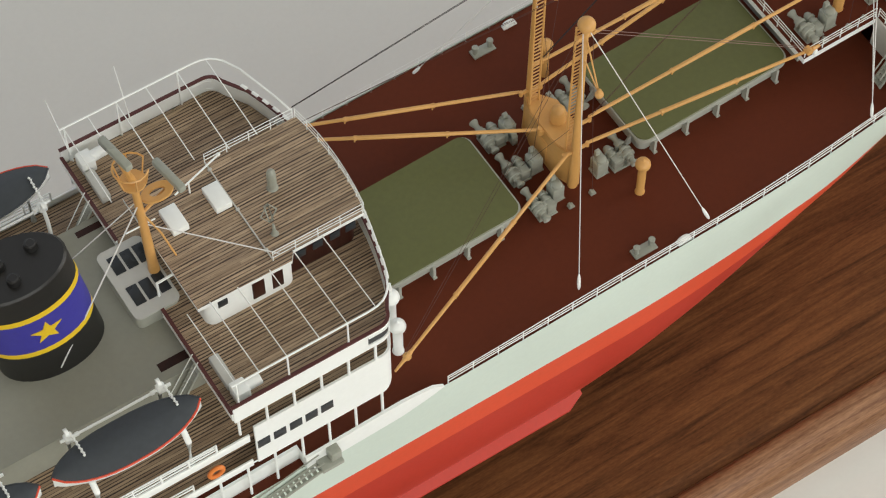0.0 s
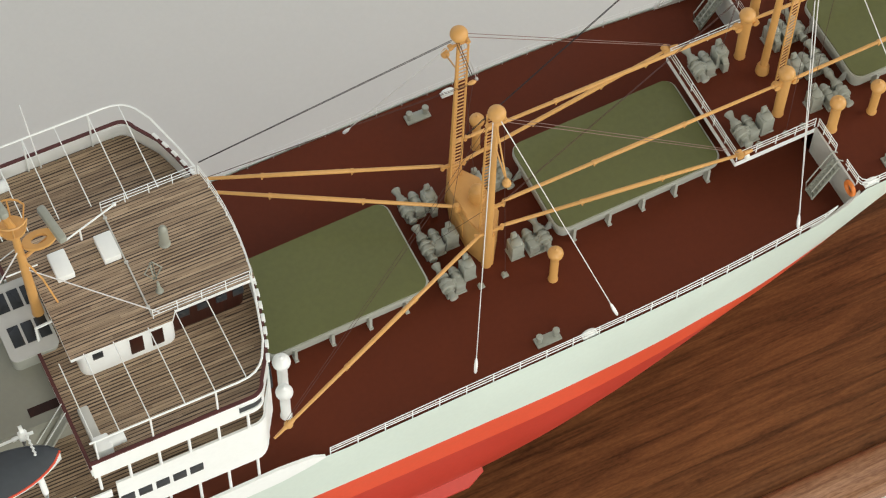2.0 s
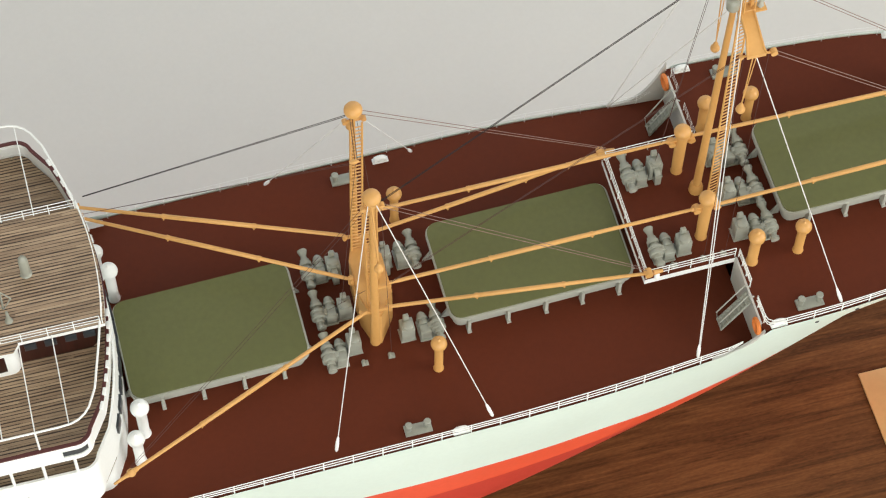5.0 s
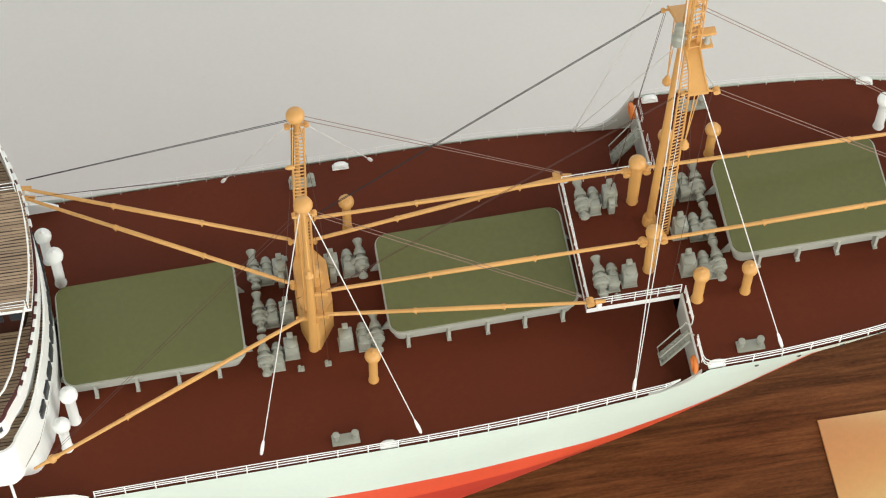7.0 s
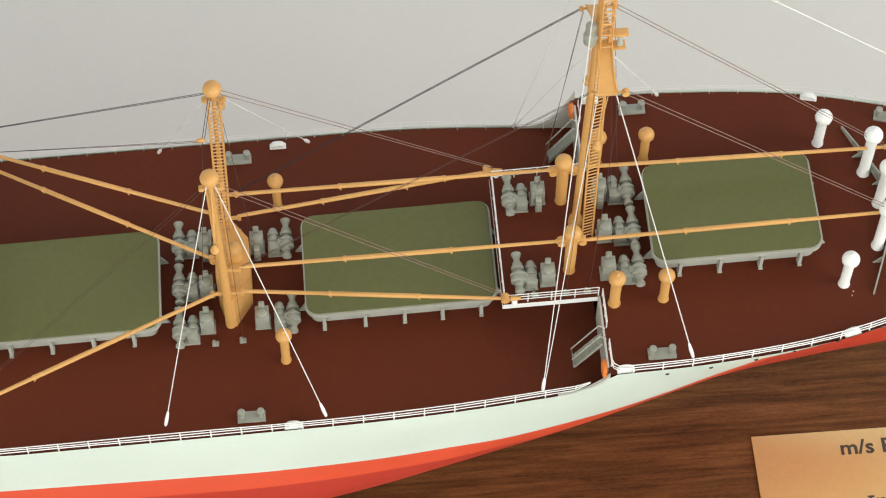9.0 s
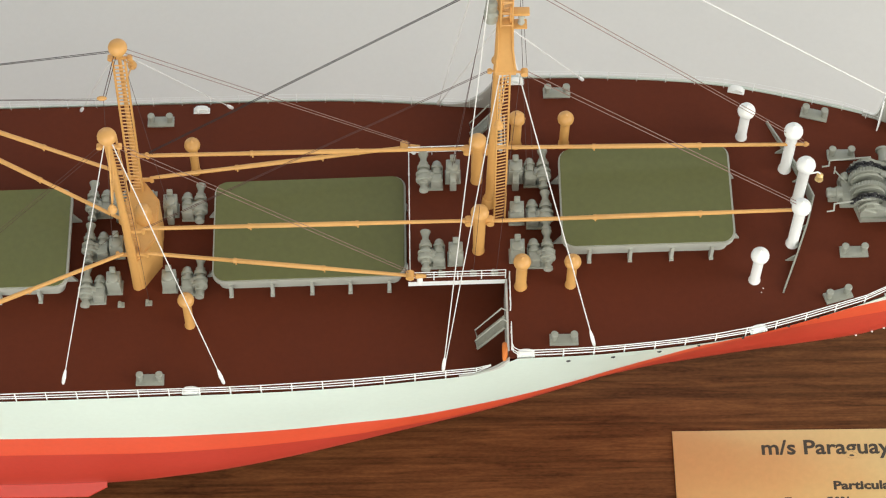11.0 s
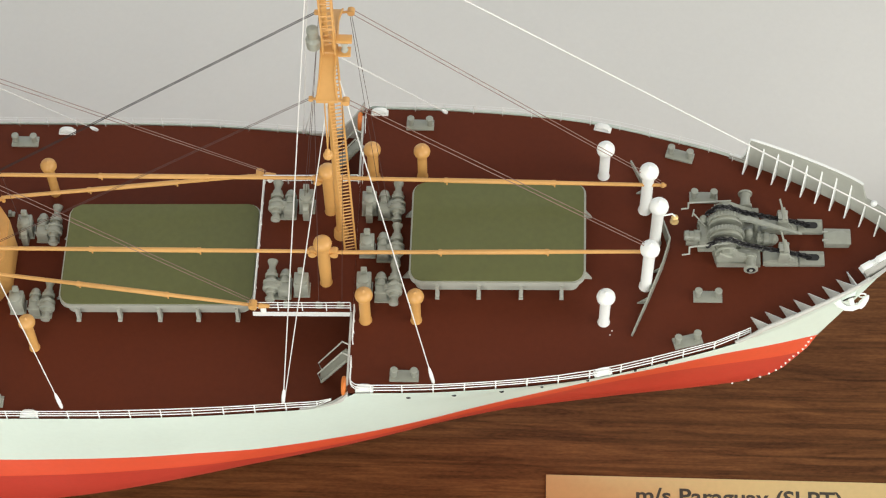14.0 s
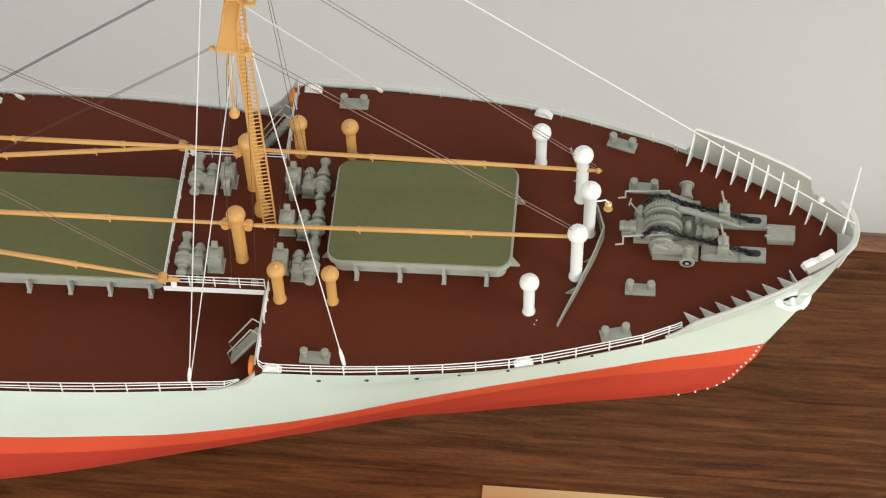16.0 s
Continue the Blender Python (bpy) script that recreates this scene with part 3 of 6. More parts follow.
for side in (-1, 1):
    bm = B()
    rings = []
    for i in range(61):
        x = 42.45 + (52.0 - 42.45) * (1 - (1 - i / 60) ** 1.4)
        z0, z1 = zf(x) - 0.05, zf(x) + bow_height(x, side) + 0.03
        xa, xb = min(x, stem(z0) - 0.05), min(x, stem(z1) - 0.05)
        far = far_side(x) if side > 0 else 0.0
        y0, y1 = half(xa, z0) + far, half(xb, z1) + far
        rings.append([bm.verts.new((xa, side * max(y0 - 0.06, 0.0), z0)), bm.verts.new((xb, side * (y1 + 0.02), z1 - 0.06)), bm.verts.new((xb, side * (y1 + 0.02), z1)), bm.verts.new((xb - 0.04, side * max(y1 - 0.18, 0.0), z1)), bm.verts.new((xa - 0.04, side * max(y0 - 0.2, 0.0), z0))])
    skin(bm, rings)
    rim = [Vector((r[2].co.x, r[2].co.y - side * 0.09, r[2].co.z + 0.02)) for r in rings]
    # side shading put into the paint: far plating darker, near rim duller
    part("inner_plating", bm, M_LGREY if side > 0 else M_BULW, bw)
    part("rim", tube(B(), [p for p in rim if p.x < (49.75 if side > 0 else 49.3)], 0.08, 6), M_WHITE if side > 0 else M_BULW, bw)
    for i in range(10 if side > 0 else 9):
        x = 43.5 + 0.8 * i
        bm = B()
        h, d = (0.8, 0.8) if x > 49.7 else ((1.2, 1.2) if side < 0 else (1.65, 0.8))
        far = far_side(x) if side > 0 else 0.0
        xt, xd, xi = (x + 0.75, x + 0.4, x - 0.15) if side < 0 and x < 49 else (x, x, x - 0.35)
        ps = [(xt, side * (half(xt, zf(x) + h) + far - 0.12), zf(x) + h), (xd, side * (half(xd, zf(x)) + far - 0.1), zf(x)), (xi, side * (half(x, zf(x)) + far - 0.1 - d), zf(x))]
        vs = [[bm.verts.new((p[0] + o, p[1], p[2])) for p in ps] for o in (-0.04, 0.04)]
        skin(bm, vs)
        part("stay", bm, M_WHITE, bw)
nose = ((49.6, -2.2, 17.75), (50.4, -1.74, 17.8), (51.07, -1.27, 17.9), (51.66, -0.82, 17.95), (52.02, -0.35, 18.0), (52.14, 0.1, 18.05), (52.16, 0.55, 18.15), (52.05, 1.0, 18.3), (51.75, 1.4, 18.6), (51.3, 1.72, 18.8))
bm = B()
run = []
for i, p in enumerate(nose):
    p = Vector(p)
    d = (Vector(nose[min(i + 1, 9)]) - Vector(nose[max(i - 1, 0)])).normalized()
    out = d.cross(Vector((0, 0, 1))).normalized()
    run.append([bm.verts.new(p + out * u + Vector((0, 0, v))) for u, v in ((-0.2, -0.1), (-0.2, 0.04), (-0.13, 0.1), (0.08, 0.1), (0.16, 0.03), (0.16, -0.16))])
skin(bm, run)
part("stem_cap", bm, M_BULW, bw, "broad pale cap bent round the stem")
low = [(x, half(x, zf(x) + 0.95) + far_side(x) - 0.05, zf(x) + 0.97) for x in np.linspace(49.8, 51.4, 7)]
part("low_cap", tube(B(), low, 0.09, 6), M_BULW, bw)
part("ball_cap", ball(B(), (50.3, low[2][1], 18.0), 0.19, 14), M_WHITE, bw, "small white ball on the bulwark edge")
inner = [(x, -max(half(x, zf(x) + 0.5) - 0.05, 0.02)) for x in np.linspace(51.25, 51.9, 6)]
inner += [(x, max(half(x, zf(x) + 0.5) - 0.05, 0.02) + far_side(x)) for x in np.linspace(51.9, 51.25, 6)]
part("stem_block", slab(B(), inner, lambda x: zf(x) - 0.1, lambda x: zf(x) + 0.06 + 1.25 * (x - 51.25)), M_BULW, bw)

# ---- hatches ----
def hatch(x0, x1, w, zfun, feet, label):
    th = placed("cargo_hatch", ((x0 + x1) / 2, 0, zfun((x0 + x1) / 2)), label, "hatch", "cargo hatches")
    lift = lambda k: (lambda x: zfun(x) + k)
    part("coaming", slab(B(), rounded(x0 + 0.3, x1 - 0.3, -w + 0.42, w - 0.4, 0.5), lift(-0.1), lift(1.25)), M_LGREY, th, "pale grey coaming")
    part("rim", slab(B(), rounded(x0, x1, -w, w + 0.15, 0.75), lift(1.16), lift(1.5)), M_LGREY, th, "pale grey rounded rim")
    bm = slab(B(), rounded(x0 + 0.09, x1 - 0.12, -w + 0.1, w + 0.11, 0.68), lift(1.48), lift(1.6))
    part("cover", bm, M_OLIVE, th, "flat olive green cover")
    for x in feet:
        for s in (-1, 1):
            bm = B()
            box(bm, x - 0.09, x + 0.09, *sorted((s * (w - 0.28), s * (w + 0.12))), zfun(x) - 0.02, zfun(x) + 1.2)
            box(bm, x - 0.12, x + 0.12, *sorted((s * (w - 0.28), s * (w + 0.22))), zfun(x) - 0.02, zfun(x) + 0.14)
            part("stay", bm, M_LGREY, th)
    for x, d in ((x0, -1), (x1, 1)):
        for y in (-2.0, 2.0):
            bm = B()
            vs = [[bm.verts.new(p) for p in ((x - d * 0.2, y + o, zfun(x) + 1.1), (x - d * 0.2, y + o, zfun(x)), (x + d * 0.4, y + o, zfun(x)))] for o in (-0.06, 0.06)]
            skin(bm, vs)
            part("stay", bm, M_LGREY, th)
    return th


hatch(-14.6, -3.95, 3.25, zm, (-12.84, -10.44, -8.02, -5.65), "olive green cargo hatch between bridge front and kingposts")
hatch(4.4, 15.6, 3.3, zm, (5.45, 7.84, 10.14, 12.35, 14.6), "long olive green cargo hatch before the mast house")
hatch(24.4, 34.2, 3.2, zf, (25.99, 28.3, 30.65, 32.9), "olive green cargo hatch on the raised foredeck")


# ---- ventilators ----
def ventilator(x, y, z, h, r, rb, mat, label, group, name="ventilator"):
    th = thing(name, (x, y, z), label, "ventilator", group)
    part("trunk", lathe(B(), (0, 0, -0.05), (0, 0, h), ((0, r * 1.25), (0.04, r * 1.2), (0.08, r), (0.8, r * 1.02), (1, r * 1.1)), 14), mat, th)
    bm = ball(B(), (0, 0, h), rb, 18, 0.92)
    lathe(bm, (0, 0, h + rb * 0.8), (0, 0, h + rb * 1.12), ((0, rb * 0.35), (0.6, rb * 0.14), (1, 0.01)), 10)
    part("cowl", bm, mat, th)
    return th


YV, WV = "ochre mushroom ventilator on the red-brown deck", "white mushroom ventilator on the red-brown deck"
for s in (-1, 1):
    ventilator(3.1, s * 5.2, zm(3.1), 2.95, 0.26, 0.48, M_OCHRE, YV, "ochre ventilators")
    ventilator(22.05, s * 4.75, zf(22), 2.75, 0.31, 0.5, M_OCHRE, YV, "ochre ventilators")
    ventilator(24.87, s * 4.75, zf(25), 2.6, 0.27, 0.48, M_OCHRE, YV, "ochre ventilators")
    ventilator(35.25, s * 4.8, zf(35), 2.75, 0.29, 0.52, M_WHITE, WV, "white ventilators on the foredeck")
    ventilator(37.58, s * 2.5, zf(37.6), 4.0, 0.32, 0.55, M_WHITE, "tall white mushroom ventilator by the breakwater", "white ventilators on the foredeck")
    ventilator(-14.25, s * 4.62, zm(-14), 3.2, 0.31, 0.55, M_WHITE, "white mushroom ventilator before the bridge front", "white ventilators by the bridge")
    ventilator(-14.82, s * 6.28, zm(-14.8), 2.85, 0.3, 0.52, M_WHITE, "white mushroom ventilator before the bridge front", "white ventilators by the bridge")
ventilator(38.1, 0.3, zf(38), 3.9, 0.32, 0.55, M_WHITE, "tall white mushroom ventilator by the breakwater", "white ventilators on the foredeck")


# ---- kingposts and mast ----
def ladder(bm, p0, p1, w, step, r, across=Vector((0, 1, 0))):
    p0, p1 = Vector(p0), Vector(p1)
    for s in (-0.5, 0.5):
        tube(bm, [p0 + across * w * s, p1 + across * w * s], r, 5)
    n = int((p1 - p0).length / step)
    for i in range(1, n):
        c = p0 + (p1 - p0) * (i / n)
        tube(bm, [c - across * w / 2, c + across * w / 2], r * 0.68, 4)
    return bm


kp = placed("kingpost_house", (0, 0, zm(0)), "ochre mast house with pointed ends between two kingposts", "mast house")
outline = [(-0.1, -2.75), (0.35, -2.7), (1.35, -1.25), (1.35, 1.35), (0.35, 2.75), (-0.1, 2.8), (-0.6, 1.35), (-0.6, -1.25)]
part("house", slab(B(), outline, zm(0) - 0.1, 15.6), M_OCHRE, kp)
part("cover_plate", slab(B(), [(x * 0.92 + 0.01, y * 0.95) for x, y in outline], 15.6, 15.68), M_OCHRE, kp)
part("vent_cowl", ball(lathe(B(), (0.55, 0.1, 15.6), (0.55, 0.1, 16.5), ((0, 0.5), (0.7, 0.5), (1, 0.44)), 14), (0.55, 0.1, 16.5), 0.46, 14), M_OCHRE, kp)
bm = box(B(), -0.85, -0.58, -0.12, 0.3, 15.2, 15.62, 0.05)
cyl(bm, (-0.8, 0.09, 15.2), (-0.8, 0.09, 15.85), 0.15, n=12)
part("gooseneck", bm, M_OCHRE, kp)
part("door", box(B(), -0.66, -0.59, -0.5, 0.5, 12.6, 14.7, 0.02), M_OCHRE, kp)
for s in (-1, 1):
    y = s * 2.5
    xt, yt, zt = (0.0, -2.68, 28.05) if s < 0 else (0.34, 2.7, 28.45)
    k = placed("kingpost", (0, y, zm(0)), "tall ochre kingpost with a ball cap and ladder", "kingpost", "kingposts")
    bm = lathe(B(), (0.0, y, zm(0) - 0.1), (xt, yt, zt), ((0, 0.33), (0.25, 0.26), (0.75, 0.19), (1, 0.16)) if s < 0 else ((0, 0.33), (0.22, 0.2), (0.75, 0.12), (1, 0.1)), 18)
    part("post", bm, M_OCHRE, k)
    bm = ball(B(), (xt, yt, zt + 0.62), 0.52, 20, 0.88)
    lathe(bm, (xt, yt, zt), (xt, yt, zt + 0.45), ((0, 0.26), (0.5, 0.32), (1, 0.46)), 16)
    part("cap", bm, M_OCHRE, k)
    part("ladder", ladder(B(), (0.05, y - s * 0.56, 15.6), (xt + 0.03, yt - s * 0.5, zt), 0.66, 0.33, 0.07, Vector((1, 0, 0))), M_OCHRE, k)
    bm = B()
    for d in (-0.5, 0.55):
        cyl(bm, (xt, yt, zt - 0.35), (xt + d, yt, zt - 0.35), 0.09, n=8)
        cyl(bm, (xt + d, yt - 0.14, zt - 0.35), (xt + d, yt + 0.14, zt - 0.35), 0.15, n=10)
    part("head_block", bm, M_OCHRE, k)
    for z, d in ((16.0, 0.9), (18.6, 0.9)) + (((16.0, -0.8),) if s < 0 else ((16.3, -0.55),)):
        bm = B()
        box(bm, *sorted((0.0, d)), y - 0.09, y + 0.09, z - 0.12, z + 0.12, 0.04)
        cyl(bm, (d, y, z - 0.2), (d, y, z + 0.2), 0.12, n=10)
        part("gooseneck", bm, M_OCHRE, k)
    # floodlight hung outboard of the post on two rods
    xl, yl, zl = (-0.1, -4.45, 24.2) if s < 0 else (0.55, 4.7, 24.5)
    bm = tube(B(), [(xt, yt, zt - 0.3), (xl, yl, zl)], 0.05, 5)
    tube(bm, [(xt, yt - s * 0.05, 25.6), (xl, yl, zl)], 0.05, 5)
    lathe(bm, (xl, yl, zl + 0.15), (xl, yl, zl + 0.5), ((0, 0.16), (0.6, 0.14), (1, 0.06)), 10)
    ball(bm, (xl, yl, zl), 0.27, 12)
    part("floodlight", bm, M_OCHRE, k)

for s in (-1, 1):
    y = s * 2.35
    k = thing("derrick_post", (19.72, y, zf(19.7) + 0.05), "short ochre derrick post with a ball cap", "derrick post", "derrick posts at the mast")
    part("post", lathe(B(), (0, 0, -0.05), (0, 0, 3.9), ((0, 0.38), (0.05, 0.33), (1, 0.36)), 16), M_OCHRE, k)
    part("cap", ball(B(), (0, 0, 4.15), 0.52, 18, 0.9), M_OCHRE, k)
    bm = B()
    for d in (-1, 1):
        box(bm, *sorted((0.0, d * 0.75)), -0.14, 0.14, 3.0, 3.5, 0.05)
        cyl(bm, (d * 0.6, -0.25, 3.25), (d * 0.6, 0.25, 3.25), 0.22, n=10)
    part("gooseneck", bm, M_OCHRE, k)

mm = placed("foremast", (20.5, 0.2, zf(20.5)), "tall ochre foremast with long ladder, crosstree and lamps", "mast")
part("pole", lathe(B(), (20.4, 0.75, zf(20.3)), (20.6, 0.25, 44.8), ((0, 0.25), (0.4, 0.2), (0.8, 0.155), (1, 0.13)), 16), M_OCHRE, mm)
part("mast_foot", lathe(B(), (20.4, 0.75, zf(20.3)), (20.4, 0.75, zf(20.3) + 0.8), ((0, 0.44), (0.7, 0.4), (1, 0.3)), 16), M_OCHRE, mm)
SLANT = Vector((0.97, 0.24, 0)).normalized()
part("ladder", ladder(B(), (20.98, -0.3, zf(21)), (20.8, -0.34, 35.3), 0.64, 0.33, 0.06, SLANT), M_OCHRE, mm)
part("upper_ladder", ladder(B(), (20.8, -0.5, 35.6), (20.74, -0.4, 42.0), 0.62, 0.36, 0.065, SLANT), M_OCHRE, mm)
for d in (-0.3, 0.3):
    part("cage_rail", tube(B(), [(20.8 + d, -0.85, 35.6), (20.75 + d, -0.75, 42.0)], 0.045, 5), M_OCHRE, mm)
bm = B()
for i in range(7):
    z = 35.75 + 1.0 * i
    tube(bm, [(20.5, -0.48, z), (20.5, -0.85, z), (21.08, -0.85, z), (21.08, -0.42, z)], 0.04, 5)
part("ladder_cage", bm, M_OCHRE, mm)
ARM = {-1: (2.78, 34.3), 1: (2.5, 34.75)}
for s in (-1, 1):
    yo, zo = ARM[s]
    zl, yl = (29.1, 2.55) if s < 0 else (28.9, 1.75)
    rows = ((0.2, 35.45, 20.36, 21.16, 0.3), (0.9, 35.3, 20.38, 21.12, 0.3), (0.55 * yo + 0.4, 35.0, 20.36, 21.1, 0.28), (yo - 0.25, zo + 0.12, 20.26, 21.2, 0.2), (yo, zo, 20.2, 21.26, 0.14))
    bm = B()
    skin(bm, [[bm.verts.new(p) for p in ((xa, s * y, z - t), (xb, s * y, z - t), (xb, s * y, z + 0.1), (xa, s * y, z + 0.1))] for y, z, xa, xb, t in rows])
    part("crosstree_arm", bm, M_OCHRE, mm, "tapered ochre crosstree arm")
    part("arm_lip", tube(B(), [(xb, s * y, z + 0.12) for y, z, xa, xb, t in rows], 0.06, 6), M_OCHRE, mm)
    part("arm_lip", tube(B(), [(xa, s * y, z + 0.12) for y, z, xa, xb, t in rows], 0.06, 6), M_OCHRE, mm)
    bm = cyl(B(), (21.2, s * (yo - 0.12), zo), (21.65, s * (yo - 0.05), zo), 0.07, n=8)
    cyl(bm, (21.68, s * (yo - 0.05) - 0.16, zo), (21.68, s * (yo - 0.05) + 0.16, zo), 0.19, n=14)
    part("lift_block", bm, M_OCHRE, mm)
    bm = cyl(B(), (20.3, s * (yo - 0.15), zo), (19.95, s * (yo - 0.15), zo + 0.02), 0.07, n=8)
    cyl(bm, (19.93, s * (yo - 0.15) - 0.1, zo), (19.93, s * (yo - 0.15) + 0.1, zo), 0.12, n=12)
    part("lift_block", bm, M_OCHRE, mm)
    bm = tube(B(), [(20.6, s * (yo - 0.15), zo), (20.52, s * yl, zl + 0.4)], 0.038, 5)
    tube(bm, [(20.85, s * (yo - 0.2), zo), (20.52, s * yl, zl + 0.4)], 0.03, 5)
    lathe(bm, (20.52, s * yl, zl + 0.2), (20.52, s * yl, zl + 0.55), ((0, 0.17), (0.6, 0.15), (1, 0.06)), 10)
    ball(bm, (20.52, s * yl, zl), 0.27, 12)
    part("floodlight", bm, M_OCHRE, mm)
part("lamp_bracket", box(box(B(), 21.0, 21.95, -0.66, -0.2, 36.25, 36.45, 0.04), 20.95, 21.15, -0.6, -0.2, 35.6, 36.9, 0.03), M_OCHRE, mm)
part("masthead_lamp", lathe(B(), (21.55, -0.5, 35.42), (21.55, -0.5, 36.2), ((0, 0.13), (0.15, 0.19), (0.3, 0.14), (0.75, 0.14), (0.8, 0.19), (1, 0.14)), 14), M_LGREY, mm, "pale grey masthead lamp")
part("lamp_shelf", box(B(), 21.05, 21.85, -0.78, -0.2, 35.3, 35.42, 0.03), M_OCHRE, mm)
part("horn", lathe(B(), (20.02, -0.45, 35.65), (20.02, -0.45, 37.25), ((0, 0.24), (0.06, 0.36), (0.42, 0.38), (0.5, 0.26), (0.56, 0.24), (0.62, 0.3), (0.92, 0.3), (1, 0.14)), 16), M_GREY, mm, "grey cylindrical signal lamp")
part("horn_bracket", cyl(B(), (20.02, -0.45, 35.9), (20.6, -0.2, 35.9), 0.07, n=8), M_OCHRE, mm)


# ---- derrick booms ----
def boom(a, b, label):
    a, b = Vector(a), Vector(b)
    th = placed("derrick_boom", a, label, "derrick boom", "derrick booms")
    part("spar", lathe(B(), a, b, ((0, 0.09), (0.03, 0.115), (0.33, 0.118), (0.332, 0.14), (0.66, 0.14), (0.662, 0.118), (0.97, 0.1), (1, 0.075)), 12), M_OCHRE, th)
    d = (b - a).normalized()
    for k in (0.33, 0.66):
        bm = cyl(B(), a + (b - a) * k - d * 0.14, a + (b - a) * k + d * 0.05, 0.16, n=12)
        c = a + (b - a) * k
        box(bm, c.x - 0.04, c.x + 0.04, c.y - 0.04, c.y + 0.04, c.z - 0.4, c.z - 0.12)
        part("band", bm, M_OCHRE, th)
    if b.z < 15:
        bm = ball(B(), b - d * 1.15, 0.27, 12)
        lathe(bm, b - d * 1.6, b - d * 0.7, ((0, 0.12), (0.5, 0.2), (1, 0.1)), 10)
        part("end_block", bm, M_OCHRE, th)
    elif b.z < 17:
        bm = cyl(B(), b + Vector((-0.35, -0.22, 0.1)), b + Vector((-0.35, 0.22, 0.1)), 0.24, n=14)
        cyl(bm, b + Vector((-0.05, 0, 0)), b + Vector((0.55, 0.05, -0.1)), 0.16, 0.1, 10)
        part("end_block", bm, M_OCHRE, th)
        part("cargo_hook", lathe(B(), b + Vector((0.2, 0, -0.1)), b + Vector((0.2, -0.05, -0.7)), ((0, 0.08), (0.3, 0.17), (0.8, 0.16), (1, 0.06)), 10), M_WHITE, th, "white cargo hook block")
    else:
        part("end_block", ball(B(), b - d * 0.2, 0.16, 12), M_OCHRE, th)
    return th


FW = "ochre derrick boom lowered over a cargo hatch"
boom((0.9, -2.48, 16.1), (16.15, -4.4, 16.5), FW)
boom((0.9, -2.42, 18.75), (19.1, -2.35, 19.1), FW)
boom((0.9, 2.5, 18.6), (19.1, 2.4, 19.15), FW)
boom((0.9, 2.55, 16.12), (15.9, 4.35, 16.35), FW)
boom((-0.45, -2.5, 16.15), (-16.55, -8.8, 14.7), "ochre derrick boom slanting down to the deck by the bridge")
boom((-0.8, 0.09, 15.65), (-15.5, 8.2, 15.9), "ochre derrick boom resting towards the bridge front")
boom((-0.5, 2.75, 16.15), (-15.6, 8.6, 16.4), "ochre derrick boom resting towards the bridge front")
boom((20.35, -2.35, 19.05), (38.1, -2.45, 20.1), "long ochre derrick boom resting on a white ventilator")
boom((20.35, 2.35, 19.3), (38.6, 2.35, 19.3), "long ochre derrick boom resting on a white ventilator")


# ---- deck machinery ----
def winch(x, y, z, m, label="pale grey cargo winch with drums on the deck"):
    """The long drum lies athwart; m = 1 puts the motor forward of it, -1 aft."""
    th = thing("cargo_winch", (x, y, z), label, "winch", "cargo winches")

    def block(bm, x0, x1, y0, y1, z0, z1, bev):
        return box(bm, *sorted((m * x0, m * x1)), y0, y1, z0, z1, bev)

    part("bedplate", block(B(), -0.5, 0.82, -0.78, 0.62, -0.02, 0.1, 0.03), M_GREY, th)
    drum = ((0, 0.2), (0.005, 0.265), (0.065, 0.265), (0.075, 0.19), (0.17, 0.18), (0.18, 0.27), (0.26, 0.28), (0.27, 0.45), (0.335, 0.46), (0.345, 0.4), (0.4, 0.39), (0.41, 0.45), (0.465, 0.45), (0.475, 0.27), (0.56, 0.26), (0.57, 0.36), (0.65, 0.37), (0.66, 0.29), (0.74, 0.28), (0.75, 0.2), (0.85, 0.185), (0.91, 0.24), (0.98, 0.3), (0.995, 0.29), (1, 0.2))
    part("drum", lathe(B(), (-0.3 * m, -1.28, 0.78), (-0.3 * m, 1.3, 0.78), drum, 20), M_GREY, th, smooth=25)
    part("end_cap", cyl(B(), (-0.3 * m, -1.29, 0.78), (-0.3 * m, -1.3, 0.78), 0.15, n=12), M_LGREY, th)
    part("motor", lathe(B(), (0.47 * m, -0.12, 0.66), (0.47 * m, 0.86, 0.66), ((0, 0.2), (0.02, 0.33), (0.2, 0.34), (0.21, 0.28), (0.42, 0.28), (0.43, 0.35), (0.56, 0.35), (0.57, 0.29), (0.74, 0.28), (0.88, 0.21), (0.97, 0.1), (1, 0.03)), 18), M_GREY, th)
    part("gear_case", block(B(), 0.1, 0.76, -0.7, -0.1, 0.08, 0.88, 0.07), M_GREY, th)
    part("gear_cover", lathe(B(), (0.02 * m, -0.42, 0.72), (0.02 * m, -0.08, 0.72), ((0, 0.26), (0.1, 0.32), (0.9, 0.32), (1, 0.26)), 16), M_GREY, th)
    for yy in (-0.72, 0.52):
        part("bearing", block(B(), -0.48, -0.12, yy - 0.07, yy + 0.07, 0.08, 0.74, 0.04), M_GREY, th)
    part("motor_foot", block(B(), 0.25, 0.7, 0.0, 0.5, 0.08, 0.42, 0.03), M_GREY, th)
    part("lever", tube(B(), [(0.72 * m, -0.6, 0.12), (0.76 * m, -0.64, 1.0)], 0.04, 5), M_GREY, th)
    return th


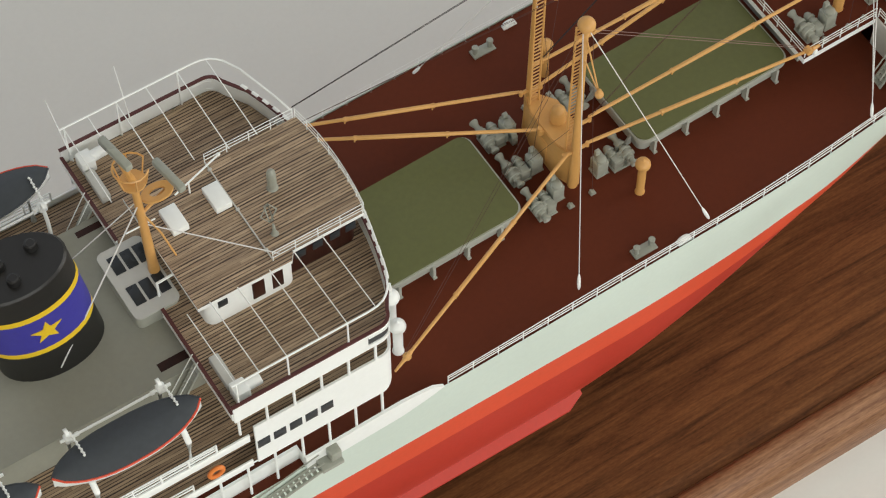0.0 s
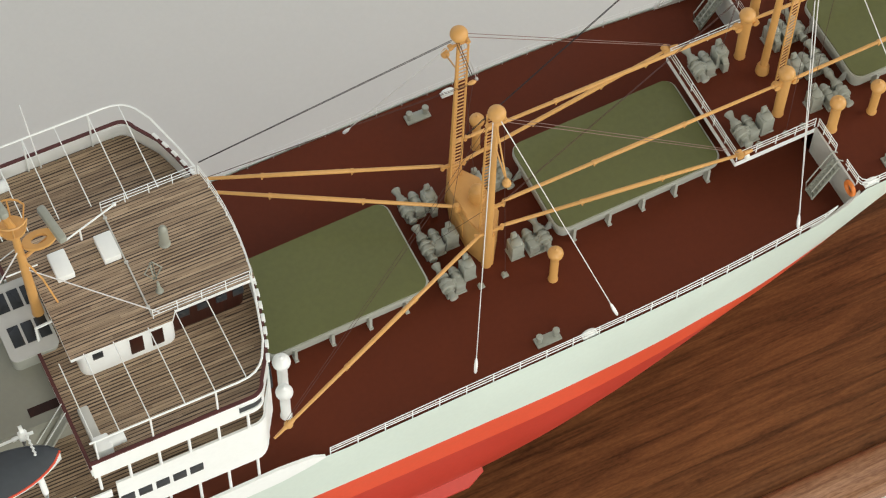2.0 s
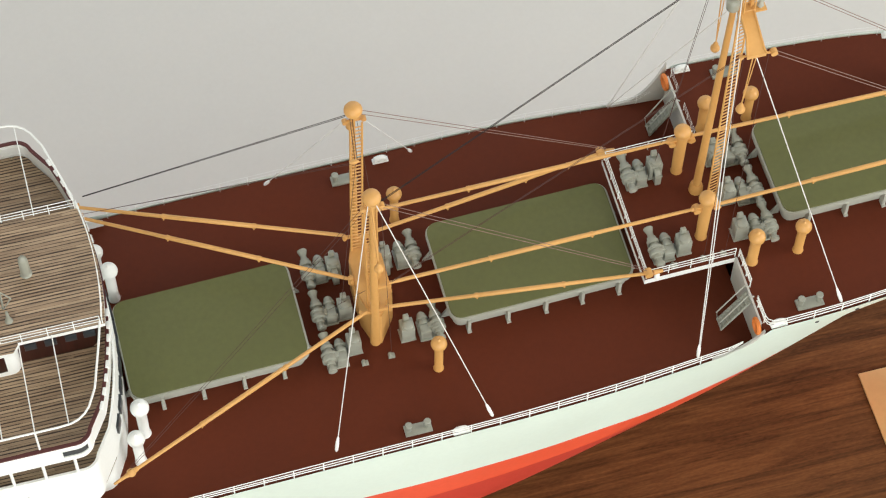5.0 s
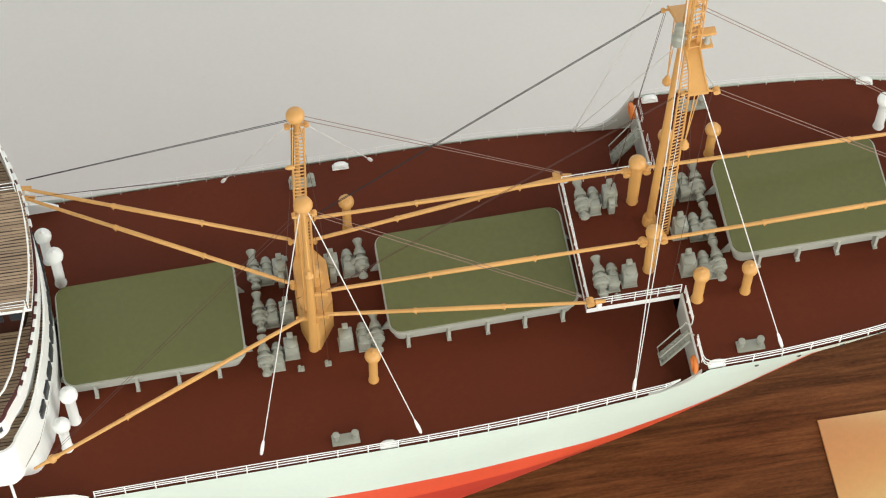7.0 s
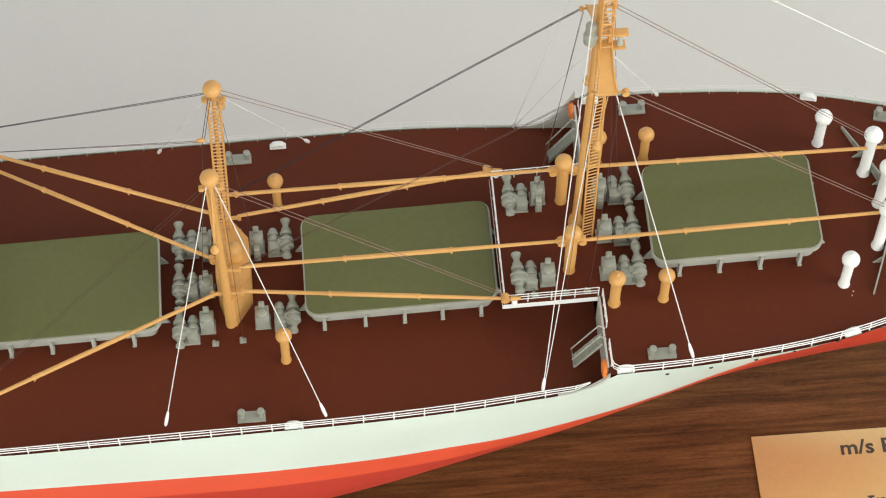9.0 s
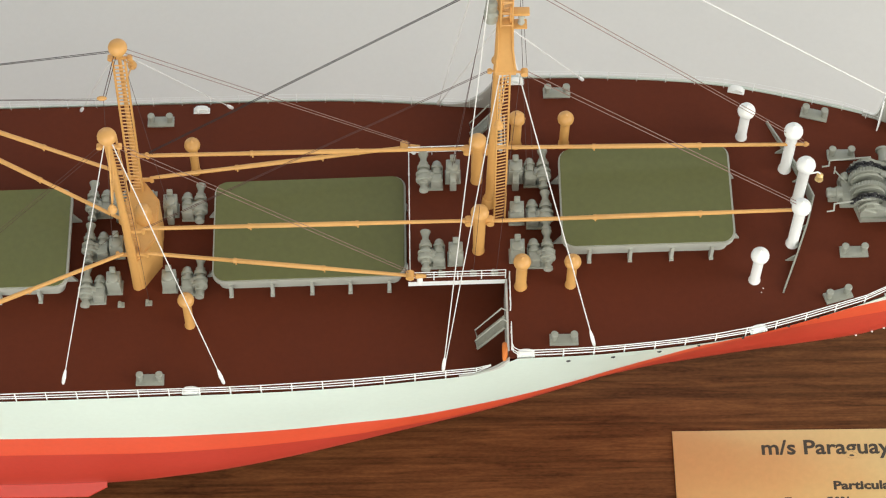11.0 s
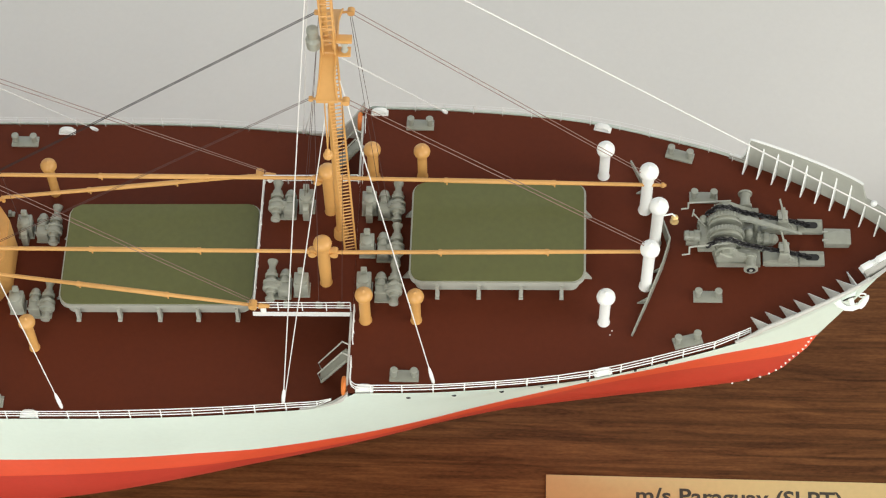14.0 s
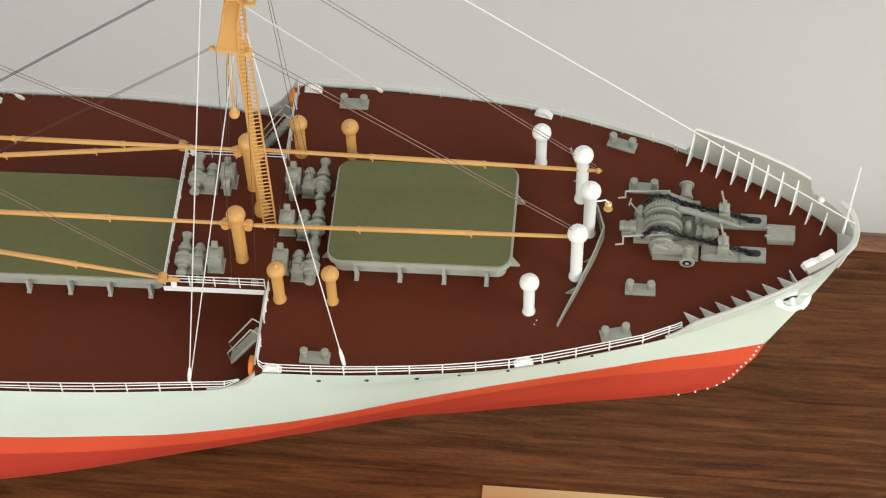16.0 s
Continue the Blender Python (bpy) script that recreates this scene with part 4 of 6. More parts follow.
def controller(x, y, z, rz=0, chute=False):
    th = thing("winch_controller", (x, y, z), "pale grey winch control cabinet with a round dial drum", "control cabinet", "winch controllers", rz=rz)
    part("cabinet", box(B(), -0.4, 0.4, -0.42, 0.42, -0.02, 1.3, 0.04), M_GREY, th)
    part("dial_drum", lathe(B(), (0.0, -0.12, 1.27), (0.0, -0.12, 1.55), ((0, 0.33), (0.7, 0.33), (0.9, 0.27), (1, 0.12)), 18), M_GREY, th)
    part("handle_box", box(B(), -0.17, 0.17, 0.16, 0.42, 1.25, 1.85, 0.05), M_GREY, th)
    part("foot", box(B(), -0.46, 0.46, -0.48, 0.48, -0.02, 0.07, 0.02), M_GREY, th)
    if chute:
        part("cable_chute", box(B(), -0.19, 0.19, -0.95, -0.4, -0.02, 0.85, 0.05), M_GREY, th)
        part("chute_shoulder", lathe(B(), (-0.19, -0.5, 0.8), (0.19, -0.5, 0.8), ((0, 0.3), (0.1, 0.34), (0.9, 0.34), (1, 0.3)), 16), M_GREY, th)
    return th


for x, y, zz, m in ((-2.55, 2.9, zm, 1), (-2.6, 0.0, zm, 1), (-2.65, -2.9, zm, 1), (3.2, 2.5, zm, -1), (3.35, -2.55, zm, -1),
                     (16.95, 2.5, zf, 1), (17.0, -2.75, zf, 1), (23.25, 2.5, zf, -1), (23.3, -0.3, zf, -1), (23.3, -2.9, zf, -1)):
    winch(x, y, zz(x) + (0.05 if 16 < x < 20 else 0), m)
for x, y, zz in ((-1.3, 2.75, zm), (-1.3, -0.2, zm), (-1.35, -2.6, zm), (1.75, 2.5, zm), (1.87, -2.6, zm), (18.35, 2.6, zf), (18.4, -2.9, zf), (21.95, 2.5, zf), (21.95, -0.3, zf), (21.9, -2.8, zf)):
    controller(x, y, zz(x) + (0.05 if 16 < x < 20 else 0), 0, y > 2)


def bollard(x, y, z, rz):
    th = thing("twin_bollard", (x, y, z), "pale grey twin mooring bollard on the deck", "bollard", "twin bollards", rz=rz)
    part("plate", box(B(), -0.8, 0.8, -0.3, 0.4, -0.02, 0.13, 0.02), M_GREY, th)
    for x_ in (-0.55, 0.55):
        part("post", lathe(B(), (x_, 0.08, 0.1), (x_, 0.08, 0.74), ((0, 0.18), (0.72, 0.165), (0.76, 0.215), (0.95, 0.215), (1, 0.18)), 14), M_GREY, th)
    return th


for x, y, rz, zz in ((0.95, -8.75, 0, zm), (0.85, 8.75, 0, zm), (24.35, -8.35, 0, zf), (24.6, 8.2, 0, zf), (39.85, -6.05, 16, zf), (39.6, 6.1, -16, zf), (41.0, -3.25, 0, zf), (40.9, 3.25, 0, zf)):
    bollard(x, y, zz(x), rz)


def fairlead(x, y, z, rz):
    th = thing("fairlead", (x, y, z), "white mooring fairlead at the deck edge", "fairlead", "fairleads", rz=rz)
    part("base", box(B(), -0.5, 0.5, -0.2, 0.2, -0.02, 0.09, 0.03), M_WHITE, th)
    bm = B()
    rows = []
    for a in np.linspace(0, math.pi, 13):
        c, n = Vector((-0.36 * math.cos(a), 0, 0.06 + 0.27 * math.sin(a) ** 0.6)), Vector((-math.cos(a), 0, math.sin(a)))
        rows.append([bm.verts.new(c + n * u + Vector((0, v, 0))) for u, v in ((-0.07, -0.13), (0.03, -0.18), (0.09, -0.1), (0.09, 0.1), (0.03, 0.18), (-0.07, 0.13))])
    skin(bm, rows)
    part("arch", bm, M_WHITE, th)
    for x_ in (-0.16, 0.16):
        part("roller", lathe(B(), (x_, 0, 0.05), (x_, 0, 0.3), ((0, 0.1), (0.3, 0.075), (0.7, 0.075), (1, 0.1)), 10), M_WHITE, th)
    return th


for x, zz in ((3.3, zm), (22.2, zf), (35.2, zf)):
    for s in (-1, 1):
        y = half(x, zz(x) + 0.2)
        rz = math.degrees(math.atan2(half(x + 0.3, zz(x)) - half(x - 0.3, zz(x)), 0.6)) * (1 if s > 0 else -1)
        fairlead(x, s * (y - 0.3), zz(x), rz)
th = thing("bow_fairlead", (50.15, -1.42, 17.75), "long white double fairlead on the bow bulwark", "fairlead", rz=33)
part("base", box(B(), -0.95, 0.95, -0.22, 0.2, -0.12, 0.05, 0.03), M_WHITE, th)
for x0, x1 in ((-0.93, -0.2), (0.12, 0.95)):
    part("horn", box(B(), x0, x1, -0.2, 0.18, 0.0, 0.3, 0.09), M_WHITE, th)
for x in (-0.12, 0.05):
    part("roller", lathe(B(), (x, -0.02, 0.0), (x, -0.02, 0.26), ((0, 0.12), (0.3, 0.09), (0.7, 0.09), (1, 0.12)), 10), M_WHITE, th)


# ---- railings ----
def railing(name, pts, h, label, rails=3, r=0.035, mat=None, posts=None, ends=(1.0, 1.0)):
    th = placed(name, pts[0], label, "railing", "railings")
    mat = mat or M_WHITE
    for p in posts or pts:
        p = Vector(p)
        bm = cyl(B(), p - Vector((0, 0, 0.08)), p + Vector((0, 0, h)), max(r * 1.35, 0.02), max(r * 1.1, 0.017), 6)
        part("stanchion", bm, mat, th)
    for k in range(rails):
        z = h * (k + 1) / rails
        line = []
        for i, p in enumerate(pts):
            drop = ends[0] if i == 0 else ends[1] if i == len(pts) - 1 else 1.0
            line.append(Vector(p) + Vector((0, 0, (z + 0.035 * math.sin(7.0 * i + k * 2)) * drop)))
        part("rail", tube(B(), line, r, 5), mat, th)
    return th


for s in (-1, 1):
    out, thin = (far_side, 0.008) if s > 0 else ((lambda x: 0.1), 0.031)
    edge = lambda x, z: s * (half(x, z) - 0.18 + out(x))
    posts = [(x, edge(x, zm(x)), zm(x) + 0.05) for x in np.arange(-13.57, 19.6, 1.74)]
    # the rails run out into the rising plating at the break
    pts = posts + [(x, edge(x, zm(x)), top(x, s) - 0.1) for x in (20.3,)]
    railing("deck_railing", pts, 0.85, "thin white railing along the main deck edge", 3, thin, posts=posts, ends=(1.0, 0.25))
    posts = [(x, edge(x, zf(x)), zf(x) + 0.05) for x in np.arange(22.57, 41.5, 1.70)] + [(42.6, edge(42.6, zf(42.6)) - s * 0.14, zf(42.6) + 0.05)]
    turn = [(21.42, s * y, zf(21.4) + 0.05) for y in (7.45, 7.75, 8.3, 8.8)] + [(21.5, edge(21.5, zf(21.5)) - s * 0.25, zf(21.5) + 0.05), (21.75, edge(21.75, zf(21.7)) - s * 0.06, zf(21.7) + 0.05)]
    pts = turn + posts + [(x, edge(x, zf(x)) - s * o, zf(x) + 0.05) for x, o in ((42.95, 0.16), (43.2, 0.2), (43.3, 0.22))]
    railing("deck_railing", pts, 0.8, "thin white railing round the foredeck edge", 3, thin, posts=[turn[1], turn[3]] + posts, ends=(1.0, 0.1))
    pts = [(21.42, s * y, zf(21.4) + 0.05) for y in (4.25, 4.9, 5.6, 6.3)]
    railing("deck_railing", pts, 0.8, "thin white railing above the forecastle bulkhead", 3, thin)
    pts = [(x, s * (PY - 0.1), zf(x) + 0.05) for x in np.linspace(PX0 + 0.1, 21.2, 5)]
    railing("deck_railing", pts, 0.9, "thin white railing on the mast house", 3, 0.028)
pts = [(PX0 + 0.1, y, zf(PX0) + 0.05) for y in np.linspace(-PY + 0.1, PY - 0.1, 7)]
railing("deck_railing", pts, 0.9, "thin white railing on the mast house", 3, 0.028)

# ---- superstructure ----
ZA, ZB, ZC, ZR, ZG = 15.1, 18.0, 21.2, 23.75, 20.5


def front(y, x0=-14.75):
    return x0 - y * y / 42.0


def arc_outline(x_aft, w, x0=-14.75, r=0.9, n=14):
    """Outline with a bowed front and rounded fore corners."""
    pts = [(x_aft, -w)]
    xs = front(w, x0)
    pts += [(xs - r + r * math.sin(a), -w + r - r * math.cos(a)) for a in np.linspace(0, 1.36, 7)]
    for i in range(1, n):
        y = -w + r + (2 * w - 2 * r) * i / n
        pts.append((front(y, x0), y))
    pts += [(xs - r + r * math.sin(a), w - r + r * math.cos(a)) for a in np.linspace(1.36, 0, 7)]
    pts += [(x_aft, w)]
    return pts


br = placed("bridge_superstructure", (-21, 0, zm(-21)), "white bridge superstructure with a bowed front and planked decks", "superstructure")
part("front_house", slab(B(), arc_outline(-45.4, 7.6), lambda x: zm(x) - 0.1, ZA), M_WHITE, br)
bm = slab(B(), arc_outline(-45.5, 9.62), ZA - 0.15, ZA + 0.06, 0, 1)
part("promenade_deck", bm, [M_WHITE, M_PLANK], br)
part("promenade_house", slab(B(), [(-45.4, -7.4), (-26.5, -7.4), (-26.5, 7.4), (-45.4, 7.4)], ZA, ZB - 0.16), M_WHITE, br)
WINY = (0.5, 1.65, 2.8, 3.95, 5.1, 6.25)
# side plating of the second tier, with a solid bulwark over the boat deck
for s in (-1, 1):
    bm = B()
    full = arc_outline(-26.0, 9.62)
    line = [p for p in full if p[1] * s >= 0.0]
    if s > 0:
        line = line[::-1]
    strip(bm, line, 0.14, lambda x: ZA - 0.15 + 0.6 * min(max((x + 17.9) / 1.0, 0), 1) ** 2, 19.05)
    part("side_plating", bm, M_WHITE, br)
    for x in (-25.52, -24.5, -23.48, -22.48, -21.48):
        part("window", box(B(), x - 0.4, x + 0.4, *sorted((s * 9.6, s * 9.72)), 16.5, 17.35, 0.04), M_GLASS, br)
    for y in WINY:
        x = front(s * y)
        bm = box(B(), 0.0, 0.2, -0.42, 0.42, 16.45, 17.35, 0.03)
        for v in bm.verts:
            v.co = Matrix.Translation((x, s * y, 0)) @ Matrix.Rotation(math.atan(s * y / 21.0), 4, "Z") @ v.co
        part("window", bm, M_GLASS, br)
part("boat_deck", slab(B(), arc_outline(-45.5, 9.5, -14.9), ZB - 0.15, ZB), [M_PLANK], br, "planked boat deck")
# open sides between the tiers
for s in (-1, 1):
    for i in range(16):
        x = -17.9 - 1.75 * i
        part("pillar", cyl(B(), (x, s * 9.55, zm(x) + 0.3), (x, s * 9.55, ZA), 0.09, n=8), M_WHITE, br)
    for i in range(6):
        x = -18.2 - 1.72 * i
        part("pillar", cyl(B(), (x, s * 9.6, 19.0), (x, s * 9.6, ZC), 0.09, n=8), M_WHITE, br)
part("inner_house", slab(B(), [(-45.5, -5.35), (-26.3, -5.35), (-26.3, 6.0), (-45.5, 6.0)], ZB - 0.05, ZG, 0, 1), [M_CASING, M_CASING], br, "deckhouse with a grey painted top")
part("bridge_house", slab(B(), arc_outline(-26.2, 7.2, -15.2), ZB - 0.05, ZC - 0.1), M_WHITE, br)
part("bridge_deck", slab(B(), arc_outline(-27.05, 9.65, -14.85), ZC - 0.14, ZC), M_PLANK, br, "planked bridge wing deck")
bm = strip(B(), arc_outline(-27.07, 9.72), 0.12, ZC - 0.4, 22.4)
part("wing_bulwark", bm, M_WHITE, br)
bm = strip(B(), arc_outline(-27.13, 9.72), 0.2, 22.4, 22.5)
part("cap_rail", bm, M_MAROON, br, "dark maroon cap rail")
for y0, y1 in ((-9.7, -2.05), (3.15, 9.7)):
    part("aft_bulwark", strip(B(), [(-27.1, y0), (-27.1, y1)], 0.1, ZC - 0.2, 21.75), M_WHITE, br)
    part("cap_rail", strip(B(), [(-27.1, y0), (-27.1, y1)], 0.2, 21.75, 21.85), M_MAROON, br)
for s in (-1, 1):
    bend = [(-18.7, s * 9.76)] + [(x, y * -s) for x, y in arc_outline(-27.07, 9.76)[1:5]]
    part("wing_opening", strip(B(), bend, 0.1, 21.42, 22.08), M_GLASS, br, "dark opening in the bend of the wing bulwark")
    part("opening_lip", strip(B(), bend, 0.24, 21.34, 21.42), M_WHITE, br)
    part("opening_lip", strip(B(), bend, 0.24, 22.08, 22.15), M_WHITE, br)
for s in (-1, 1):
    for i in range(8):
        y = 2.4 + 0.78 * i
        bm = box(B(), -0.06, 0.16, -0.24, 0.24, 22.28, 22.56, 0.05)
        for v in bm.verts:
            v.co = Matrix.Translation((front(y) + 0.02, s * y, 0)) @ Matrix.Rotation(math.atan(s * y / 21.0), 4, "Z") @ v.co
        part("wind_deflector", bm, M_WHITE, br, "small white wind deflector plate")
# wheelhouse
wh = placed("wheelhouse", (-20, 0, ZC), "wheelhouse with varnished walls, white after cabin and planked roof", "wheelhouse")
part("varnished_wall", slab(B(), [p for p in arc_outline(-20.1, 3.55, -15.3, 0.5)], ZC, ZR - 0.25), M_TEAK, wh, "dark varnished wheelhouse wall")
part("cabin_wall", slab(B(), rounded(-25.4, -19.9, -4.15, 4.15, 0.55), ZC, ZR - 0.25), M_WHITE, wh, "white cabin wall")
for s in (-1, 1):
    for x, w, h, m in ((-24.4, 0.3, 0.5, M_GLASS), (-22.2, 0.38, 1.5, M_TEAK), (-21.0, 0.34, 1.5, M_TEAK)):
        part("window" if h < 1 else "door", box(B(), x - w, x + w, *sorted((s * 4.1, s * 4.2)), 23.3 - h - 0.1, 23.3, 0.03), m, wh)
    for x in (-19.2, -18.1, -17.0, -16.0):
        part("window", box(B(), x - 0.32, x + 0.32, *sorted((s * 3.5, s * 3.62)), 22.4, 23.05, 0.03), M_GLASS, wh)
roof = [(-25.9, -4.2), (-20.1, -4.3), (-19.7, -3.75)] + [(front(y, -14.72), y) for y in np.linspace(-3.75, 3.75, 13)] + [(-19.7, 3.75), (-20.1, 4.3), (-25.9, 4.2)]
part("roof", slab(B(), roof, ZR - 0.3, ZR, 0, 1), [M_WHITE, M_PLANK], wh, "planked roof with a pale edge")
# rails on the roof
railing("roof_railing", [(front(y, -14.85), y, ZR) for y in np.linspace(-3.7, 3.7, 8)], 0.9, "thin white railing round the wheelhouse roof", 3, 0.024)
for s in (-1, 1):
    railing("roof_railing", [(x, s * 3.75, ZR) for x in np.linspace(-20.95, -15.3, 5)], 0.9, "thin white railing round the wheelhouse roof", 3, 0.024)
rp = placed("roof_pipe", (-20.95, -3.7, ZR), "pale pipe lying across the planked wheelhouse roof", "pipe")
part("pipe", tube(B(), [(-20.95, y, ZR + 0.06) for y in np.linspace(-3.6, 3.8, 6)], 0.048, 8), M_BULW, rp)
for y in (-3.0, 0.1, 3.2):
    part("clip", box(B(), -21.06, -20.84, y - 0.06, y + 0.06, ZR - 0.01, ZR + 0.15, 0.02), M_BULW, rp)

# awning frames over the wings
for s in (-1, 1):
    aw = placed("awning_frame", (-21, s * 9, ZC), "thin white awning frame over the bridge wing", "awning frame", "awning frames")
    ZW = 24.45
    edge = [(-26.9, s * 9.6, ZW), (-18.5, s * 9.6, ZW), (-17.9, s * 9.55, ZW), (-17.45, s * 9.4, ZW), (-17.1, s * 9.15, ZW), (-16.8, s * 8.8, ZW), (-16.55, s * 8.3, ZW), (-16.3, s * 7.8, ZW), (-15.6, s * 5.2, ZW), (-15.3, s * 3.9, ZW - 0.1)]
    part("edge_rail", tube(B(), edge, 0.065, 6), M_WHITE, aw)
    for x in ((-26.6, -25.2, -23.5, -21.5, -19.8, -18.0) if s < 0 else (-26.6, -25.1, -23.3, -21.4, -19.4, -17.6)):
        yb = 4.2 if x < -20 else 3.8
        yo = 9.6 if x < -18.5 else 9.45
        part("batten", tube(B(), [(x, s * yo, ZW), (x + 0.05, s * yb, ZR + 0.1)], 0.034, 5), M_WHITE, aw)
        if x in (-26.6, -23.5, -19.8, -23.3, -19.4):
            part("stanchion", cyl(B(), (x, s * yo, ZC), (x, s * yo, ZW), 0.06, n=6), M_WHITE, aw)
    if s > 0:
        for x0, x1 in ((-26.5, -27.2), (-22.6, -22.95)):
            aerial = placed("whip_aerial", (x0, 9.6, ZC), "thin white whip aerial at the bridge wing", "aerial", "whip aerials")
            part("rod", cyl(B(), (x0, 9.5, ZC), (x1, 9.75, 27.4), 0.05, 0.025, 6), M_WHITE, aerial)
    lk = placed("wing_locker", (-25.9, s * 7, ZC), "pale grey locker and lamp on the bridge wing", "locker", "wing lockers")
    part("bench", box(B(), -26.5, -25.9, *sorted((s * 6.0, s * 8.1)), ZC, ZC + 0.6, 0.08), M_BULW, lk)
    lbox = part("lamp_box", box(B(), -26.5, -25.6, *sorted((s * 8.2, s * 9.2)), ZC, ZC + 1.1, 0.12), M_WHITE, lk)
    part("lamp", cyl(B(), (-25.7, s * 8.7, ZC + 0.8), (-24.8, s * 8.7, ZC + 0.85), 0.35, n=12), M_WHITE, lbox)

# on the roof
for x in (-24.25, -21.55):
    bx = placed("roof_locker", (x, 1.3, ZR), "white box locker on the planked wheelhouse roof", "locker", "roof lockers")
    part("box", box(B(), x - 0.5, x + 0.5, 0.45, 2.15, ZR - 0.02, ZR + 0.5, 0.06), M_WHITE, bx)
st = placed("roof_binnacle", (-18.6, 0.35, ZR), "pale grey rounded standard compass on the roof", "compass")
part("body", lathe(B(), (-18.6, 0.35, ZR - 0.02), (-18.6, 0.35, ZR + 1.75), ((0, 0.36), (0.06, 0.28), (0.75, 0.27), (0.9, 0.23), (1, 0.08)), 16), M_GREY, st)
df = placed("direction_finder", (-20.0, -2.3, ZR), "white direction finder frame on the roof", "aerial")
part("base", lathe(B(), (-20, -2.3, ZR - 0.02), (-20, -2.2, ZR + 0.8), ((0, 0.24), (0.3, 0.12), (1, 0.07)), 12), M_GREY, df)
bm = B()
c = Vector((-20.1, -2.0, ZR + 1.75))
for d in (Vector((1, 0, 0)), Vector((0, 1, 0))):
    tube(bm, [c + d * 0.5, c + Vector((0, 0, 0.95)), c - d * 0.5, c - Vector((0, 0, 0.95)), c + d * 0.5], 0.045, 5)
part("loop", bm, M_GREY, df)
wl = placed("flag_boom", (-22.6, 2.2, ZR), "white spar with a lamp on the roof", "spar")
part("spar", tube(B(), [(-23.6, 2.2, ZR + 1.0), (-20.4, 3.2, ZR + 1.0)], 0.06, 6), M_WHITE, wl)
part("post", cyl(B(), (-22.6, 2.5, ZR - 0.02), (-22.6, 2.5, ZR + 1.0), 0.06, n=6), M_WHITE, wl)
part("lamp", ball(B(), (-20.3, 3.25, ZR + 1.0), 0.13, 12, 0.8), M_WHITE, wl)

rm = placed("signal_mast", (-26.2, 0, ZG), "ochre signal mast with radar platform and grey scanners", "mast")
part("pole", lathe(B(), (-26.2, 0.5, ZG + 1.1), (-26.4, 0.5, 30.6), ((0, 0.34), (0.1, 0.3), (0.5, 0.26), (1, 0.2)), 16), M_OCHRE, rm)
part("platform", lathe(B(), (-26.4, 0.5, 30.2), (-26.4, 0.5, 30.7), ((0, 0.25), (0.6, 0.7), (1, 0.72)), 16), M_OCHRE, rm)
bm = B()
skin(bm, [[bm.verts.new((-25.2 + r * 1.3 * math.cos(a), 0.5 + r * 0.8 * math.sin(a), z)) for r, z in ((0.35, 28.5), (0.72, 28.5), (0.72, 28.7), (0.35, 28.7))] for a in np.linspace(0, 2 * math.pi, 21)], caps=False)
part("side_platform", bm, M_OCHRE, rm)
part("bracket", tube(B(), [(-26.3, 0.5, 27.4), (-24.7, 0.5, 28.45)], 0.12, 6), M_OCHRE, rm)
bm = tube(B(), [(-26.3, 0.4, 27.6), (-25.6, 0.0, 25.6), (-25.2, -0.6, ZR)], 0.06, 6)
part("strut", bm, M_OCHRE, rm)
bm = tube(B(), [(-26.4 + 0.95 * math.cos(a), 0.95 * math.sin(a) + 0.5, 31.9) for a in np.linspace(0.3, 5.6, 14)], 0.06, 5)
for a in np.linspace(0.3, 5.6, 6):
    tube(bm, [(-26.4 + 0.7 * math.cos(a), 0.7 * math.sin(a) + 0.5, 30.6), (-26.4 + 0.95 * math.cos(a), 0.95 * math.sin(a) + 0.5, 31.9)], 0.05, 5)
part("platform_rail", bm, M_OCHRE, rm)
part("topmast", cyl(B(), (-26.4, 0.5, 30.6), (-26.9, 0.5, 32.9), 0.22, 0.16, n=10), M_OCHRE, rm)
for c, z in (((-26.9, 0.9), 33.1), ((-24.35, 0.6), 29.4)):
    bm = box(B(), -0.24, 0.24, -1.25, 1.25, -0.26, 0.26, 0.16)
    for v in bm.verts:
        v.co = Matrix.Translation((c[0], c[1], z)) @ Matrix.Rotation(radians(9), 4, "Z") @ v.co
    part("radar_scanner", bm, M_GREY, rm, "grey radar scanner bar")
part("yard", tube(B(), [(-27.4, 0.45, 26.4), (-25.6, 0.45, 26.4)], 0.05, 6), M_WHITE, rm)
bm = tube(B(), [(-26.8, -1.15, ZG), (-26.8, -1.15, 22.95), (-24.95, -1.1, 23.05)], 0.09, 6)
part("rail_bracket", bm, M_WHITE, wh)

for x0, x1, y0, y1 in ((-28.82, -27.05, -4.78, -4.22), (-28.6, -26.95, 5.2, 5.62)):
    part("ladder_opening", box(B(), x0, x1, y0, y1, ZG - 0.1, ZG + 0.02), M_TEAK, br, "dark opening in the casing top")

# skylight and funnel on the casing
sk = placed("engine_skylight", (-26.6, 0.2, ZG), "pale grey engine skylight with dark panes", "skylight")
part("body", slab(B(), rounded(-28.55, -25.85, -1.85, 2.95, 0.4), ZG - 0.02, ZG + 1.0), M_LGREY, sk)
rim_bm = slab(B(), rounded(-28.6, -25.8, -1.9, 3.0, 0.4), ZG + 1.0, ZG + 1.12)
rim = part("rim", rim_bm, M_BULW, sk)
for y0, y1 in ((-1.08, 0.25), (1.22, 2.45)):
    for i in range(3):
        x = -28.15 + 0.78 * i
        part("pane", box(B(), x, x + 0.63, y0, y1, ZG + 1.1, ZG + 1.17, 0.02), M_GLASS, rim)
fu = placed("funnel", (-33, 0, ZG), "oval black funnel with yellow-edged blue band and star", "funnel")


